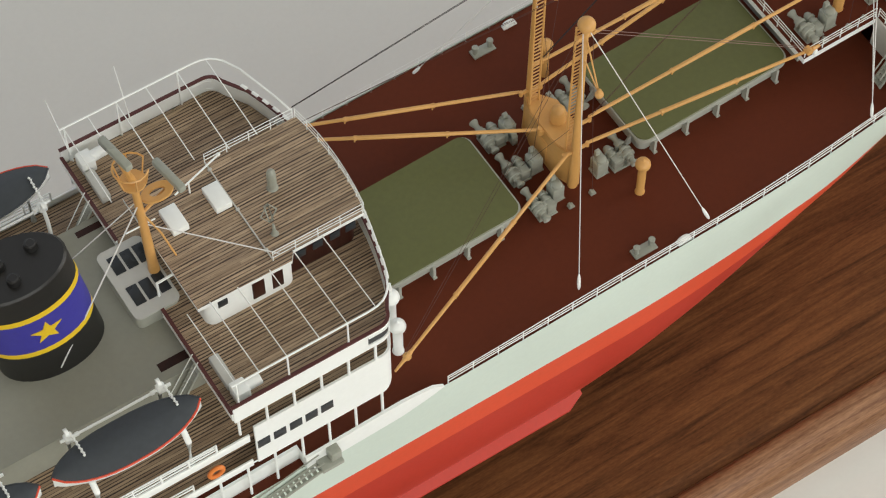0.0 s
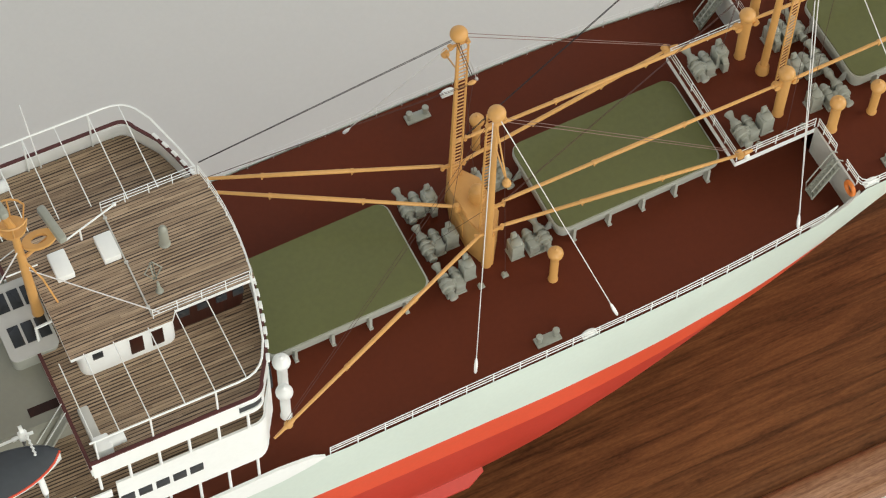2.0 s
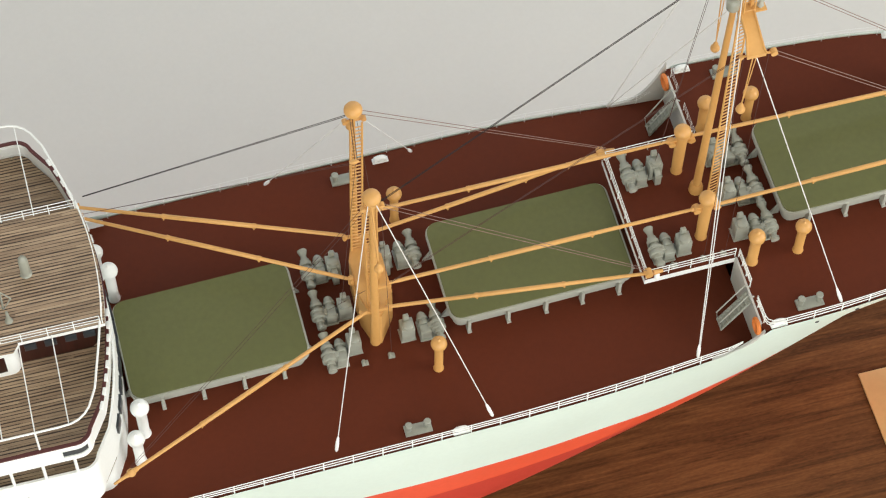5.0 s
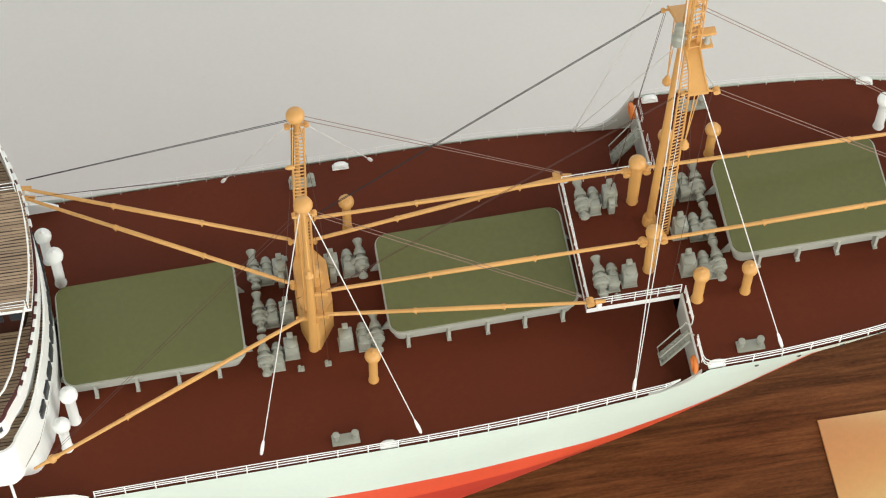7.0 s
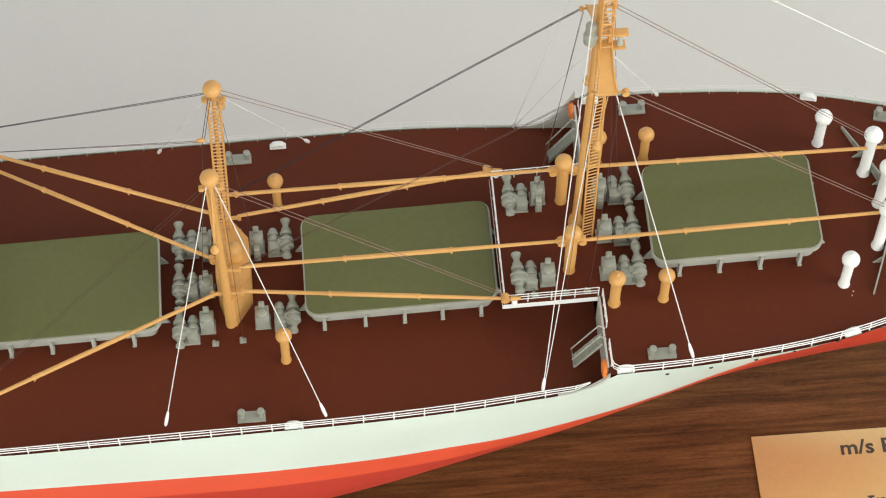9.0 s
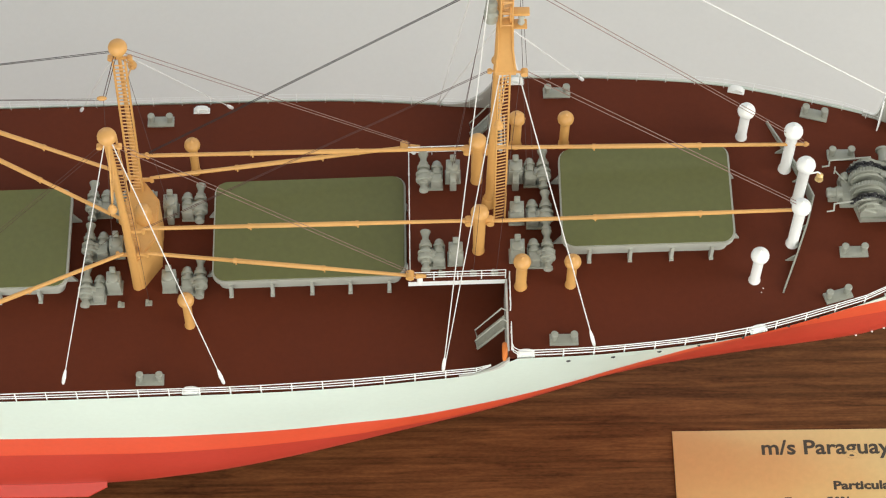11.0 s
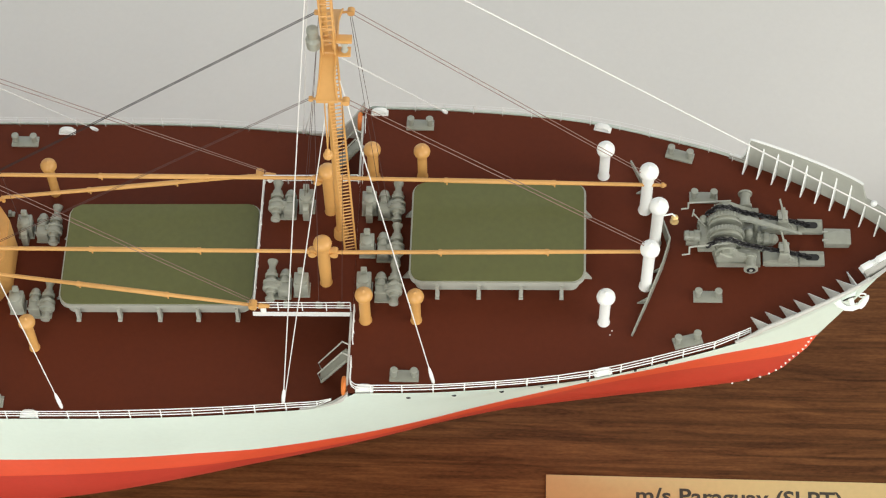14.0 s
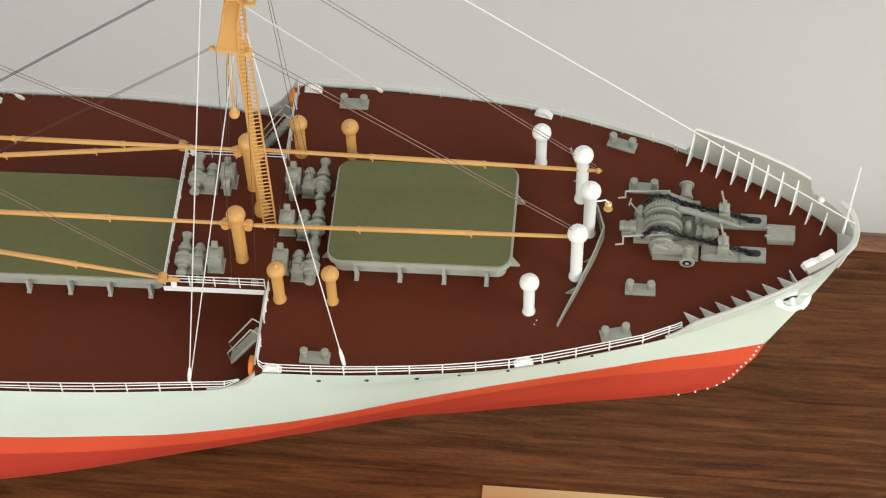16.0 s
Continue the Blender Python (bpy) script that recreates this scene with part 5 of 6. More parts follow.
def oval(k, z, n=36):
    return [(-33.0 + 3.1 * k * math.cos(2 * math.pi * i / n) - (z - ZG) * 0.11, 1.95 * k * math.sin(2 * math.pi * i / n)) for i in range(n)]


for z0, z1, m, k, nm in ((ZG - 0.05, 23.3, M_BLACK, 1.0, "lower_shell"), (23.3, 23.75, M_YELLOW, 1.004, "lower_stripe"), (23.75, 26.8, M_BLUE, 1.0, "blue_band"), (26.8, 27.25, M_YELLOW, 1.004, "upper_stripe"), (27.25, 29.2, M_BLACK, 0.99, "upper_shell")):
    bm = B()
    a, b = oval(k, z0), oval(k * 0.992, z1)
    skin(bm, [[bm.verts.new((x, y, z0)) for x, y in a], [bm.verts.new((x, y, z1)) for x, y in b]])
    shell = part(nm, bm, m, fu)
    if nm == "blue_band":
        band = shell
bm = B()
lo, hi = oval(0.985, 29.2), oval(0.94, 29.35)
skin(bm, [[bm.verts.new((x, y, 29.2)) for x, y in lo], [bm.verts.new((x, y, 29.35)) for x, y in hi]])
part("top_plate", bm, M_BLACK, fu)
for x, y in ((-32.5, 0.6), (-34.5, 0.4), (-34.2, -0.8)):
    part("exhaust_pipe", lathe(B(), (x, y, 29.2), (x, y, 29.75), ((0, 0.4), (0.9, 0.34), (0.95, 0.26), (1, 0.24)), 14), M_BLACK, fu)
bm = B()
pts = []
for i in range(10):
    a, r = math.pi / 2 + i * math.pi / 5, 0.95 if i % 2 == 0 else 0.4
    pts.append((r * math.cos(a), r * math.sin(a)))
for s in (-1, 1):
    bm = B()
    vs = []
    for px, pz in pts:
        x = -33.5 + px
        cx = -33.0 - (25.3 + pz - ZG) * 0.11
        k = max(1 - ((x - cx) / 3.1) ** 2, 0) ** 0.5 * 1.95
        vs.append((x, s * (k + 0.03), 25.3 + pz, s * (k - 0.05)))
    skin(bm, [[bm.verts.new((x, y2, z)) for x, y, z, y2 in vs], [bm.verts.new((x, y, z)) for x, y, z, y2 in vs]])
    part("star", bm, M_YELLOW, band, "yellow five-pointed star")


# lifeboats
def lifeboat(x, y, label):
    th = thing("lifeboat", (x, y, 21.5), label, "lifeboat", "lifeboats")
    n = 18
    bm, cov, gun = B(), B(), B()
    rows, crow, g = [], [], [[], []]
    for i in range(n + 1):
        u = -1 + 2 * i / n
        w = 1.3 * max(1 - abs(u) ** 2.6, 0.0) ** 0.75 + 0.02
        xx, zs = u * 4.38, 1.35 + 0.28 * u * u
        rows.append([bm.verts.new((xx, w * c, zs * (1 - d) + (0.12 + 0.5 * u * u) * d)) for c, d in ((-1, 0), (-0.93, 0.4), (-0.6, 0.85), (0, 1), (0.6, 0.85), (0.93, 0.4), (1, 0))])
        crow.append([cov.verts.new((xx, w * c * 1.01, zs + h * (1 - u * u) ** 0.5 + 0.03)) for c, h in ((-1, 0), (-0.5, 0.28), (0, 0.42), (0.5, 0.28), (1, 0))])
        for k, c in enumerate((-1, 1)):
            g[k].append((xx, w * c * 1.02, zs))
    skin(bm, rows, caps=False, close=False)
    skin(cov, crow, caps=False, close=False)
    part("shell", bm, M_WHITE, th, "white boat shell")
    part("cover", cov, M_DKGREY, th, "taut slate grey canvas cover")
    for k in (0, 1):
        part("gunwale", tube(B(), g[k], 0.07, 5), M_BOOT if (k == 0) == (y < 0) else M_DKGREY, th, "orange-red gunwale line" if (k == 0) == (y < 0) else "")
    return th


def davit(x, s):
    th = placed("boat_davit", (x, s * 6.3, ZB), "white boat davit with tackle blocks", "davit", "boat davits")
    arm = part("arm", tube(B(), [(x, s * 6.4, ZB), (x, s * 6.4, 21.6), (x, s * 6.75, 22.75)], 0.12, 8), M_WHITE, th)
    part("cradle", tube(B(), [(x, s * 9.2, ZB), (x, s * 9.4, 20.8), (x, s * 8.6, 21.7)], 0.18, 8), M_WHITE, th)
    part("head_block", box(B(), x - 0.26, x + 0.26, *sorted((s * 6.5, s * 7.0)), 22.45, 22.95, 0.1), M_WHITE, arm)
    part("cross_bar", cyl(B(), (x - 0.5, s * 6.75, 22.75), (x + 0.55, s * 6.85, 22.8), 0.1, n=8), M_WHITE, arm)
    part("sheave", cyl(B(), (x - 0.1, s * 6.55, 23.0), (x + 0.1, s * 6.55, 23.0), 0.24, n=12), M_WHITE, arm)
    bm = B()
    for k in range(11):
        ball(bm, (x + 0.14 + 0.04 * (k % 2), s * (6.95 + k * 0.145), 23.0 + 0.035 * k), 0.085, 6)
    part("tackle", bm, M_WHITE, arm, "white chain tackle over the boat cover")


for s in (-1, 1):
    lifeboat(-32.7, s * 8.6, "lifeboat under a slate grey cover hung in white davits")
    lifeboat(-42.2, s * 8.6, "lifeboat under a slate grey cover hung in white davits")
    for x in (-29.7, -35.2, -39.6, -44.6):
        davit(x, s)
    pts = [(x, s * 9.6, ZB + 0.45) for x in np.arange(-45.3, -26.8, 1.7)]
    railing("boat_deck_railing", pts, 0.8, "white railing along the boat deck edge", 3, 0.05)
    pts = [(x, s * 9.55, ZA) for x in np.arange(-45.3, -28.3, 1.7)]
    railing("promenade_railing", pts, 1.05, "white railing along the promenade deck", 3, 0.05)
    part("edge_strake", box(B(), -45.5, -26.3, *sorted((s * 9.55, s * 9.69)), ZB - 0.25, ZB + 0.45, 0.03), M_WHITE, br)
    part("edge_strake", box(B(), -45.5, -26.3, *sorted((s * 9.58, s * 9.7)), ZA - 0.2, ZA + 0.45, 0.03), M_WHITE, br)
    for x0, x1 in ((-35.0, -29.9), (-44.4, -39.8)):
        tr = placed("davit_spar", (x0, s * 6.7, 22.6), "white tubular spar lashed between two boat davits", "spar", "davit spars")
        part("tube", tube(B(), [(x0, s * 6.72, 22.62), ((x0 + x1) / 2, s * 6.72, 22.57), (x1, s * 6.72, 22.62)], 0.085, 8), M_WHITE, tr)
        for x in (x0 + 0.3, x1 - 0.3):
            part("collar", cyl(B(), (x - 0.1, s * 6.72, 22.61), (x + 0.1, s * 6.72, 22.61), 0.13, n=10), M_WHITE, tr)
    ld = placed("inclined_ladder", (-28.7, s * 5.8, ZB), "pale grey inclined ladder up to the bridge wing", "ladder", "bridge ladders")
    yb = 5.5 if s < 0 else 6.15
    for y in (yb, yb + 0.6):
        part("stringer", tube(B(), [(-28.75, s * y, ZB), (-27.0, s * y, 21.25)], 0.06, 6), M_LGREY, ld)
        part("hand_rail", tube(B(), [(-28.95, s * y, ZB + 0.85), (-27.15, s * y, 22.0)], 0.035, 6), M_WHITE, ld)
    for k in range(1, 10):
        x, z = -28.75 + 0.175 * k, ZB + 0.325 * k
        part("tread", box(B(), x - 0.11, x + 0.11, *sorted((s * yb, s * (yb + 0.6))), z - 0.03, z + 0.03), M_LGREY, ld)


def lifebuoy(x, y, z, axis, name="lifebuoy"):
    th = placed(name, (x, y, z), "orange lifebuoy ring hung on the rail", "lifebuoy", "lifebuoys")
    ax = Vector(axis)
    _, u, v = frame_of(ax)
    c = Vector((x, y, z))
    bm = B()
    rings = []
    for i in range(21):
        a = 2 * math.pi * i / 20
        d = u * math.cos(a) + v * math.sin(a)
        rings.append(ring(bm, c + d * 0.42, d, ax.normalized(), 0.14, 8))
    skin(bm, rings, caps=False)
    part("ring", bm, M_ORANGE, th)


lifebuoy(-28.6, -9.75, 16.6, (0, 1, 0))
for s in (-1, 1):
    lifebuoy(21.05, s * 8.75, zf(21) - 0.3, (1, 0, 0))

gw = placed("accommodation_ladder", (-22, -9.9, 11.5), "stowed grey accommodation ladder at the ship side", "gangway")
part("platform", box(B(), -22.6, -21.2, -10.7, -9.75, 11.4, 11.75, 0.04), M_GREY, gw)
part("winch_head", box(B(), -21.9, -21.2, -10.5, -9.8, 11.75, 12.6, 0.08), M_GREY, gw)
for y in (-10.5, -9.9):
    part("stringer", tube(B(), [(-22.4, y, 11.5), (-30.5, y, 9.4)], 0.09, 5), M_GREY, gw)
    part("hand_rail", tube(B(), [(-22.4, y, 12.3), (-30.5, y, 10.2)], 0.05, 5), M_GREY, gw)
for i in range(22):
    x = -22.6 - 0.36 * i
    z = 11.45 + (x + 22.4) * 0.26
    part("tread", box(B(), x - 0.13, x + 0.13, -10.5, -9.9, z - 0.03, z + 0.03), M_GREY, gw)

# ---- foredeck machinery and small fittings ----
bkw = placed("breakwater", (38, 0, zf(38)), "low grey V-shaped breakwater plate across the foredeck", "breakwater")
for s in (-1, 1):
    pts = [(38.9, 0.0), (38.5, s * 1.4), (37.7, s * 3.5), (36.8, s * 5.7)]
    part("plate", strip(B(), pts, 0.09, lambda x: zf(x) - 0.02, lambda x: zf(x) + 0.25 + 0.4 * (x - 36.8)), M_GREY, bkw)
    for y in (1.6, 3.6):
        x = 38.45 if y < 2 else 37.6
        bm = B()
        vs = [[bm.verts.new(p) for p in ((x, s * y + o, zf(x)), (x - 0.5, s * y + o, zf(x)), (x, s * y + o, zf(x) + 0.6))] for o in (-0.04, 0.04)]
        skin(bm, vs)
        part("bracket", bm, M_GREY, bkw)

bl = placed("ships_bell", (38.9, 0.5, zf(39)), "small polished brass bell on a bracket", "bell")
part("bracket", tube(B(), [(38.4, 0.3, 19.4), (38.9, 0.35, 19.5), (39.05, 0.35, 19.3)], 0.05, 5), M_WHITE, bl)
part("bell", lathe(B(), (39.05, 0.35, 19.3), (39.05, 0.35, 18.75), ((0, 0.06), (0.25, 0.2), (0.7, 0.18), (1, 0.25)), 14), M_BRASS, bl)

wd = placed("anchor_windlass", (42, 0.4, zf(42)), "grey anchor windlass with toothed wheels and black chains", "windlass")
Z = zf(42.5)
for y0, y1 in ((-1.25, -0.35), (1.65, 2.45)):
    bm = slab(B(), [(41.55, y0), (43.95, y0), (43.95, y1), (41.3, y1)], Z - 0.1, Z + 0.38)
    part("bed", bm, M_GREY, wd)
    part("cheek_plate", slab(B(), [(41.5, y0 + 0.12), (42.9, y0 + 0.12), (43.4, y0 + 0.3), (43.4, y1 - 0.25), (41.4, y1 - 0.12)], Z + 0.37, Z + 0.85), M_GREY, wd)
    part("cheek_cap", box(B(), 41.75, 42.5, y0 + 0.25, y1 - 0.2, Z + 0.84, Z + 1.3, 0.12), M_GREY, wd)
part("sole_plate", box(B(), 40.5, 44.3, -0.25, 1.55, Z - 0.1, Z + 0.2, 0.04), M_GREY, wd)
part("gear_housing", box(B(), 40.55, 41.4, -0.15, 1.25, Z + 0.18, Z + 0.72, 0.14), M_GREY, wd)
for y in (0.12, 1.02):
    prof = ((0, 0.72), (0.02, 0.93), (0.22, 0.95), (0.24, 0.86), (0.5, 0.86), (0.52, 0.98), (0.97, 0.98), (1, 0.72))
    wheel = part("brake_wheel", lathe(B(), (42.0, y - 0.3, Z + 1.02), (42.0, y + 0.2, Z + 1.02), prof, 30), M_GREY, wd, smooth=25)
    bm = B()
    for i in range(34):
        a = 2 * math.pi * i / 34
        c = Vector((42.0 + 1.0 * math.cos(a), y + 0.08, Z + 1.02 + 1.0 * math.sin(a)))
        box(bm, c.x - 0.04, c.x + 0.04, y - 0.03, y + 0.19, c.z - 0.04, c.z + 0.04)
    part("gear_tooth", bm, M_GREY, wheel)
for y0, y1 in ((-0.32, -1.0), (1.28, 1.95)):
    prof = ((0, 0.5), (0.02, 0.84), (0.16, 0.86), (0.18, 0.6), (0.5, 0.5), (0.82, 0.56), (0.84, 0.66), (0.95, 0.64), (0.96, 0.3), (1, 0.28))
    part("chain_wheel", lathe(B(), (42.0, y0, Z + 0.95), (42.0, y1, Z + 0.95), prof, 20), M_GREY, wd, smooth=25)
for y, w in ((-1.08, 0.14), (2.05, 0.12)):
    bm = B()
    skin(bm, [[bm.verts.new((x, y + o, z)) for o, z in ((-w, Z + lo), (w, Z + lo), (w, Z + hi), (-w, Z + hi))] for x, lo, hi in ((41.45, 0.8, 1.05), (41.75, 0.8, 1.45), (42.15, 0.8, 1.5), (42.75, 0.7, 1.15), (43.5, 0.5, 0.8))])
    part("brake_bracket", bm, M_GREY, wd)
part("band_screw", cyl(B(), (41.6, -1.15, Z + 1.3), (42.3, -1.35, Z + 1.2), 0.13, n=10), M_GREY, wd)
part("shaft", cyl(B(), (42.0, -1.1, Z + 0.95), (42.0, 2.3, Z + 0.95), 0.14, n=10), M_GREY, wd)
for y0, y1, x in ((-0.9, -1.85, 43.36), (2.2, 3.2, 43.18)):
    prof = ((0, 0.2), (0.02, 0.36), (0.2, 0.36), (0.22, 0.3), (0.6, 0.27), (0.86, 0.32), (0.88, 0.4), (0.99, 0.4), (1, 0.3))
    drum = part("warping_drum", lathe(B(), (x, y0, Z + 0.75), (x, y1, Z + 0.75), prof, 18), M_GREY, wd, smooth=25)
    e = 1 if y1 > 0 else -1
    part("drum_hollow", cyl(B(), (x, y1, Z + 0.75), (x, y1 + e * 0.012, Z + 0.75), 0.25, n=14), M_CHAIN, drum, "dark hollow drum end")
    part("drum_hub", cyl(B(), (x, y1, Z + 0.75), (x, y1 + e * 0.05, Z + 0.75), 0.1, n=10), M_LGREY, drum)
part("motor", lathe(B(), (39.7, 0.42, Z + 0.55), (40.6, 0.42, Z + 0.55), ((0, 0.12), (0.03, 0.27), (0.3, 0.33), (0.32, 0.28), (0.6, 0.28), (0.62, 0.35), (1, 0.35)), 16), M_GREY, wd, smooth=25)
part("motor_foot", box(B(), 39.85, 40.5, 0.15, 0.7, Z - 0.1, Z + 0.35, 0.04), M_GREY, wd)
part("brake_motor", lathe(B(), (40.8, 1.35, Z - 0.05), (40.8, 1.35, Z + 1.1), ((0, 0.32), (0.5, 0.32), (0.52, 0.24), (0.8, 0.24), (1, 0.12)), 14), M_GREY, wd, smooth=25)
part("relay_dome", ball(lathe(B(), (43.3, 0.6, Z + 0.15), (43.3, 0.6, Z + 0.8), ((0, 0.3), (0.6, 0.28), (1, 0.24)), 14), (43.3, 0.6, Z + 0.8), 0.24, 12), M_GREY, wd)
part("gear_motor", lathe(B(), (43.75, 0.45, Z + 0.42), (45.0, 0.4, Z + 0.38), ((0, 0.2), (0.03, 0.33), (0.16, 0.34), (0.18, 0.26), (0.3, 0.26), (0.32, 0.37), (0.55, 0.37), (0.57, 0.3), (0.72, 0.3), (0.74, 0.33), (0.86, 0.31), (0.97, 0.16), (1, 0.04)), 18), M_GREY, wd, smooth=25)
part("motor_plinth", box(B(), 43.85, 44.75, 0.15, 0.72, Z - 0.08, Z + 0.22, 0.04), M_GREY, wd)
part("gear_post", cyl(B(), (43.75, 1.15, Z - 0.05), (43.75, 1.15, Z + 1.0), 0.16, n=10), M_GREY, wd)
bm = B()
rows = [[bm.verts.new((x, y + dy, z + dz)) for dy, dz in ((-w, -h), (w, -h), (w, h), (-w, h))] for x, y, z, w, h in ((42.7, 1.0, Z + 1.6, 0.15, 0.1), (43.3, 0.9, Z + 1.62, 0.15, 0.1), (45.0, 0.55, Z + 1.35, 0.1, 0.07), (46.2, 0.31, Z + 1.2, 0.06, 0.05))]
skin(bm, rows)
part("brake_arm", bm, M_GREY, wd)
for y in (-0.5, 1.6):
    part("lever_post", box(B(), 41.7, 42.05, y - 0.2, y + 0.1, Z + 1.3, Z + 1.6, 0.05), M_LGREY, wd)
for ys in ((-0.59, -0.83, -1.04, -1.12), (2.17, 2.07, 1.95, 1.88)):
    bm = tube(B(), [(42.3, ys[0] + 0.02, Z + 1.5), (39.93, ys[1], Z + 1.38)], 0.055, 6)
    tube(bm, [(39.93, ys[1], Z + 1.4), (39.94, ys[2], Z + 0.98)], 0.05, 6)
    tube(bm, [(39.97, ys[2], Z + 1.0), (39.54, ys[3], Z + 1.0)], 0.05, 6)
    part("crank_handle", bm, M_LGREY, wd)
bm = tube(B(), [(40.9, 1.0, Z + 0.7), (40.2, 1.5, Z + 1.2)], 0.045, 5)
tube(bm, [(40.25, 1.75, Z + 1.2), (40.15, 1.3, Z + 1.2)], 0.045, 5)
part("hand_lever", bm, M_LGREY, wd)

for y in (-0.7, 1.4):
    cs = placed("chain_stopper", (45, y, zf(45)), "grey chain stopper on its deck plate", "chain stopper", "chain stoppers")
    part("plate", box(B(), 44.2, 46.1, y - 0.5, y + 0.42, zf(45) - 0.15, zf(45) + 0.22, 0.05), M_GREY, cs)
    for d in (-0.33, 0.33):
        part("cheek", box(B(), 44.9, 45.5, y + d - 0.1, y + d + 0.1, zf(45), zf(45) + 1.2, 0.08), M_GREY, cs)
    bm = B()
    skin(bm, [[bm.verts.new((x, y + o, z)) for o, z in ((-0.46, zf(45)), (0.38, zf(45)), (0.3, zf(45) + h), (-0.38, zf(45) + h))] for x, h in ((44.1, 0.3), (44.5, 0.5), (45.7, 0.44), (46.0, 0.3))])
    part("sole_block", bm, M_GREY, cs)
    bm = box(B(), -0.26, 0.26, -0.22, 0.22, 0.0, 0.95, 0.07)
    for v in bm.verts:
        v.co = Matrix.Translation((45.35, y + 0.02, zf(45) + 0.4)) @ Matrix.Rotation(radians(-12), 4, "Y") @ v.co
    part("claw", bm, M_LGREY, cs)
    part("hand_screw", tube(B(), [(45.35, y - 0.05, zf(45) + 0.75), (45.75, y - 0.5, zf(45) + 0.8)], 0.05, 5), M_LGREY, cs)
    part("bar", cyl(B(), (45.25, y - 0.32, zf(45) + 1.3), (45.2, y + 0.4, zf(45) + 1.38), 0.12, n=8), M_GREY, cs)
    part("screw", tube(B(), [(45.2, y + 0.2, zf(45) + 1.3), (45.0, y + 0.8, zf(45) + 1.7)], 0.06, 5), M_GREY, cs)
    hp = placed("hawse_pipe", (46.8, y, zf(46.8)), "grey hawse pipe plate with a dark opening", "hawse pipe", "hawse pipes")
    part("plate", box(B(), 46.1, 47.52, y - 0.5, y + 0.42, zf(46.8) - 0.12, zf(46.8) + 0.22, 0.06), M_GREY, hp)
    mouth = part("mouth", slab(B(), rounded(46.35, 47.3, y - 0.3, y + 0.26, 0.26), zf(47) + 0.15, zf(47) + 0.235), M_GREY, hp)
    part("slot", slab(B(), rounded(46.42, 47.23, y - 0.23, y + 0.19, 0.2), zf(47) + 0.15, zf(47) + 0.242), M_BLACK, mouth, "dark oblong chain slot")
    ch = placed("anchor_chain", (44, y, zf(44)), "black studded anchor chain from windlass to hawse pipe", "chain", "anchor chains")
    path = [(41.0, 1.35), (41.5, 2.0), (42.2, 2.0), (42.9, 1.55), (44.0, 1.2), (45.2, 0.85), (46.0, 0.6), (46.6, 0.38), (47.0, 0.3)]
    seg = [Vector((a, y, zf(44) + b)) for a, b in path]
    links, acc = [], 0.0
    for a, b in zip(seg, seg[1:]):
        n = max(int((b - a).length / 0.21), 1)
        links += [(a + (b - a) * (k / n), (b - a).normalized()) for k in range(n)]
    for k, (c, d) in enumerate(links):
        up = Vector((0, 0, 1)) if k % 2 else Vector((0, 1, 0))
        w = (up - d * up.dot(d)).normalized()
        bm = tube(B(), [c + d * 0.18 * math.cos(a) + w * 0.13 * math.sin(a) for a in np.linspace(0, 2 * math.pi, 9)], 0.065, 5)
        part("link", bm, M_CHAIN, ch, smooth=60)

bo = placed("rope_hatch", (48.3, 0.6, zf(48.3)), "grey rope locker hatch with hinged lid", "hatch")
part("body", box(B(), 47.55, 48.95, 0.04, 0.96, zf(48) - 0.1, zf(48) + 0.42, 0.05), M_GREY, bo)
lid = part("lid", box(B(), 47.5, 49.0, 0.0, 1.0, zf(48) + 0.42, zf(48) + 0.53, 0.04), M_GREY, bo)
for y in (0.2, 0.72):
    part("hinge", box(B(), 47.4, 47.72, y, y + 0.08, zf(48) + 0.4, zf(48) + 0.58, 0.02), M_LGREY, lid)

js = placed("jackstaff", (51.45, 0.4, zf(51) + 0.85), "thin white jackstaff at the bow", "flagstaff")
part("staff", cyl(B(), (51.45, 0.4, zf(51) + 0.85), (51.62, 0.2, 24.0), 0.075, 0.045, 8), M_WHITE, js)

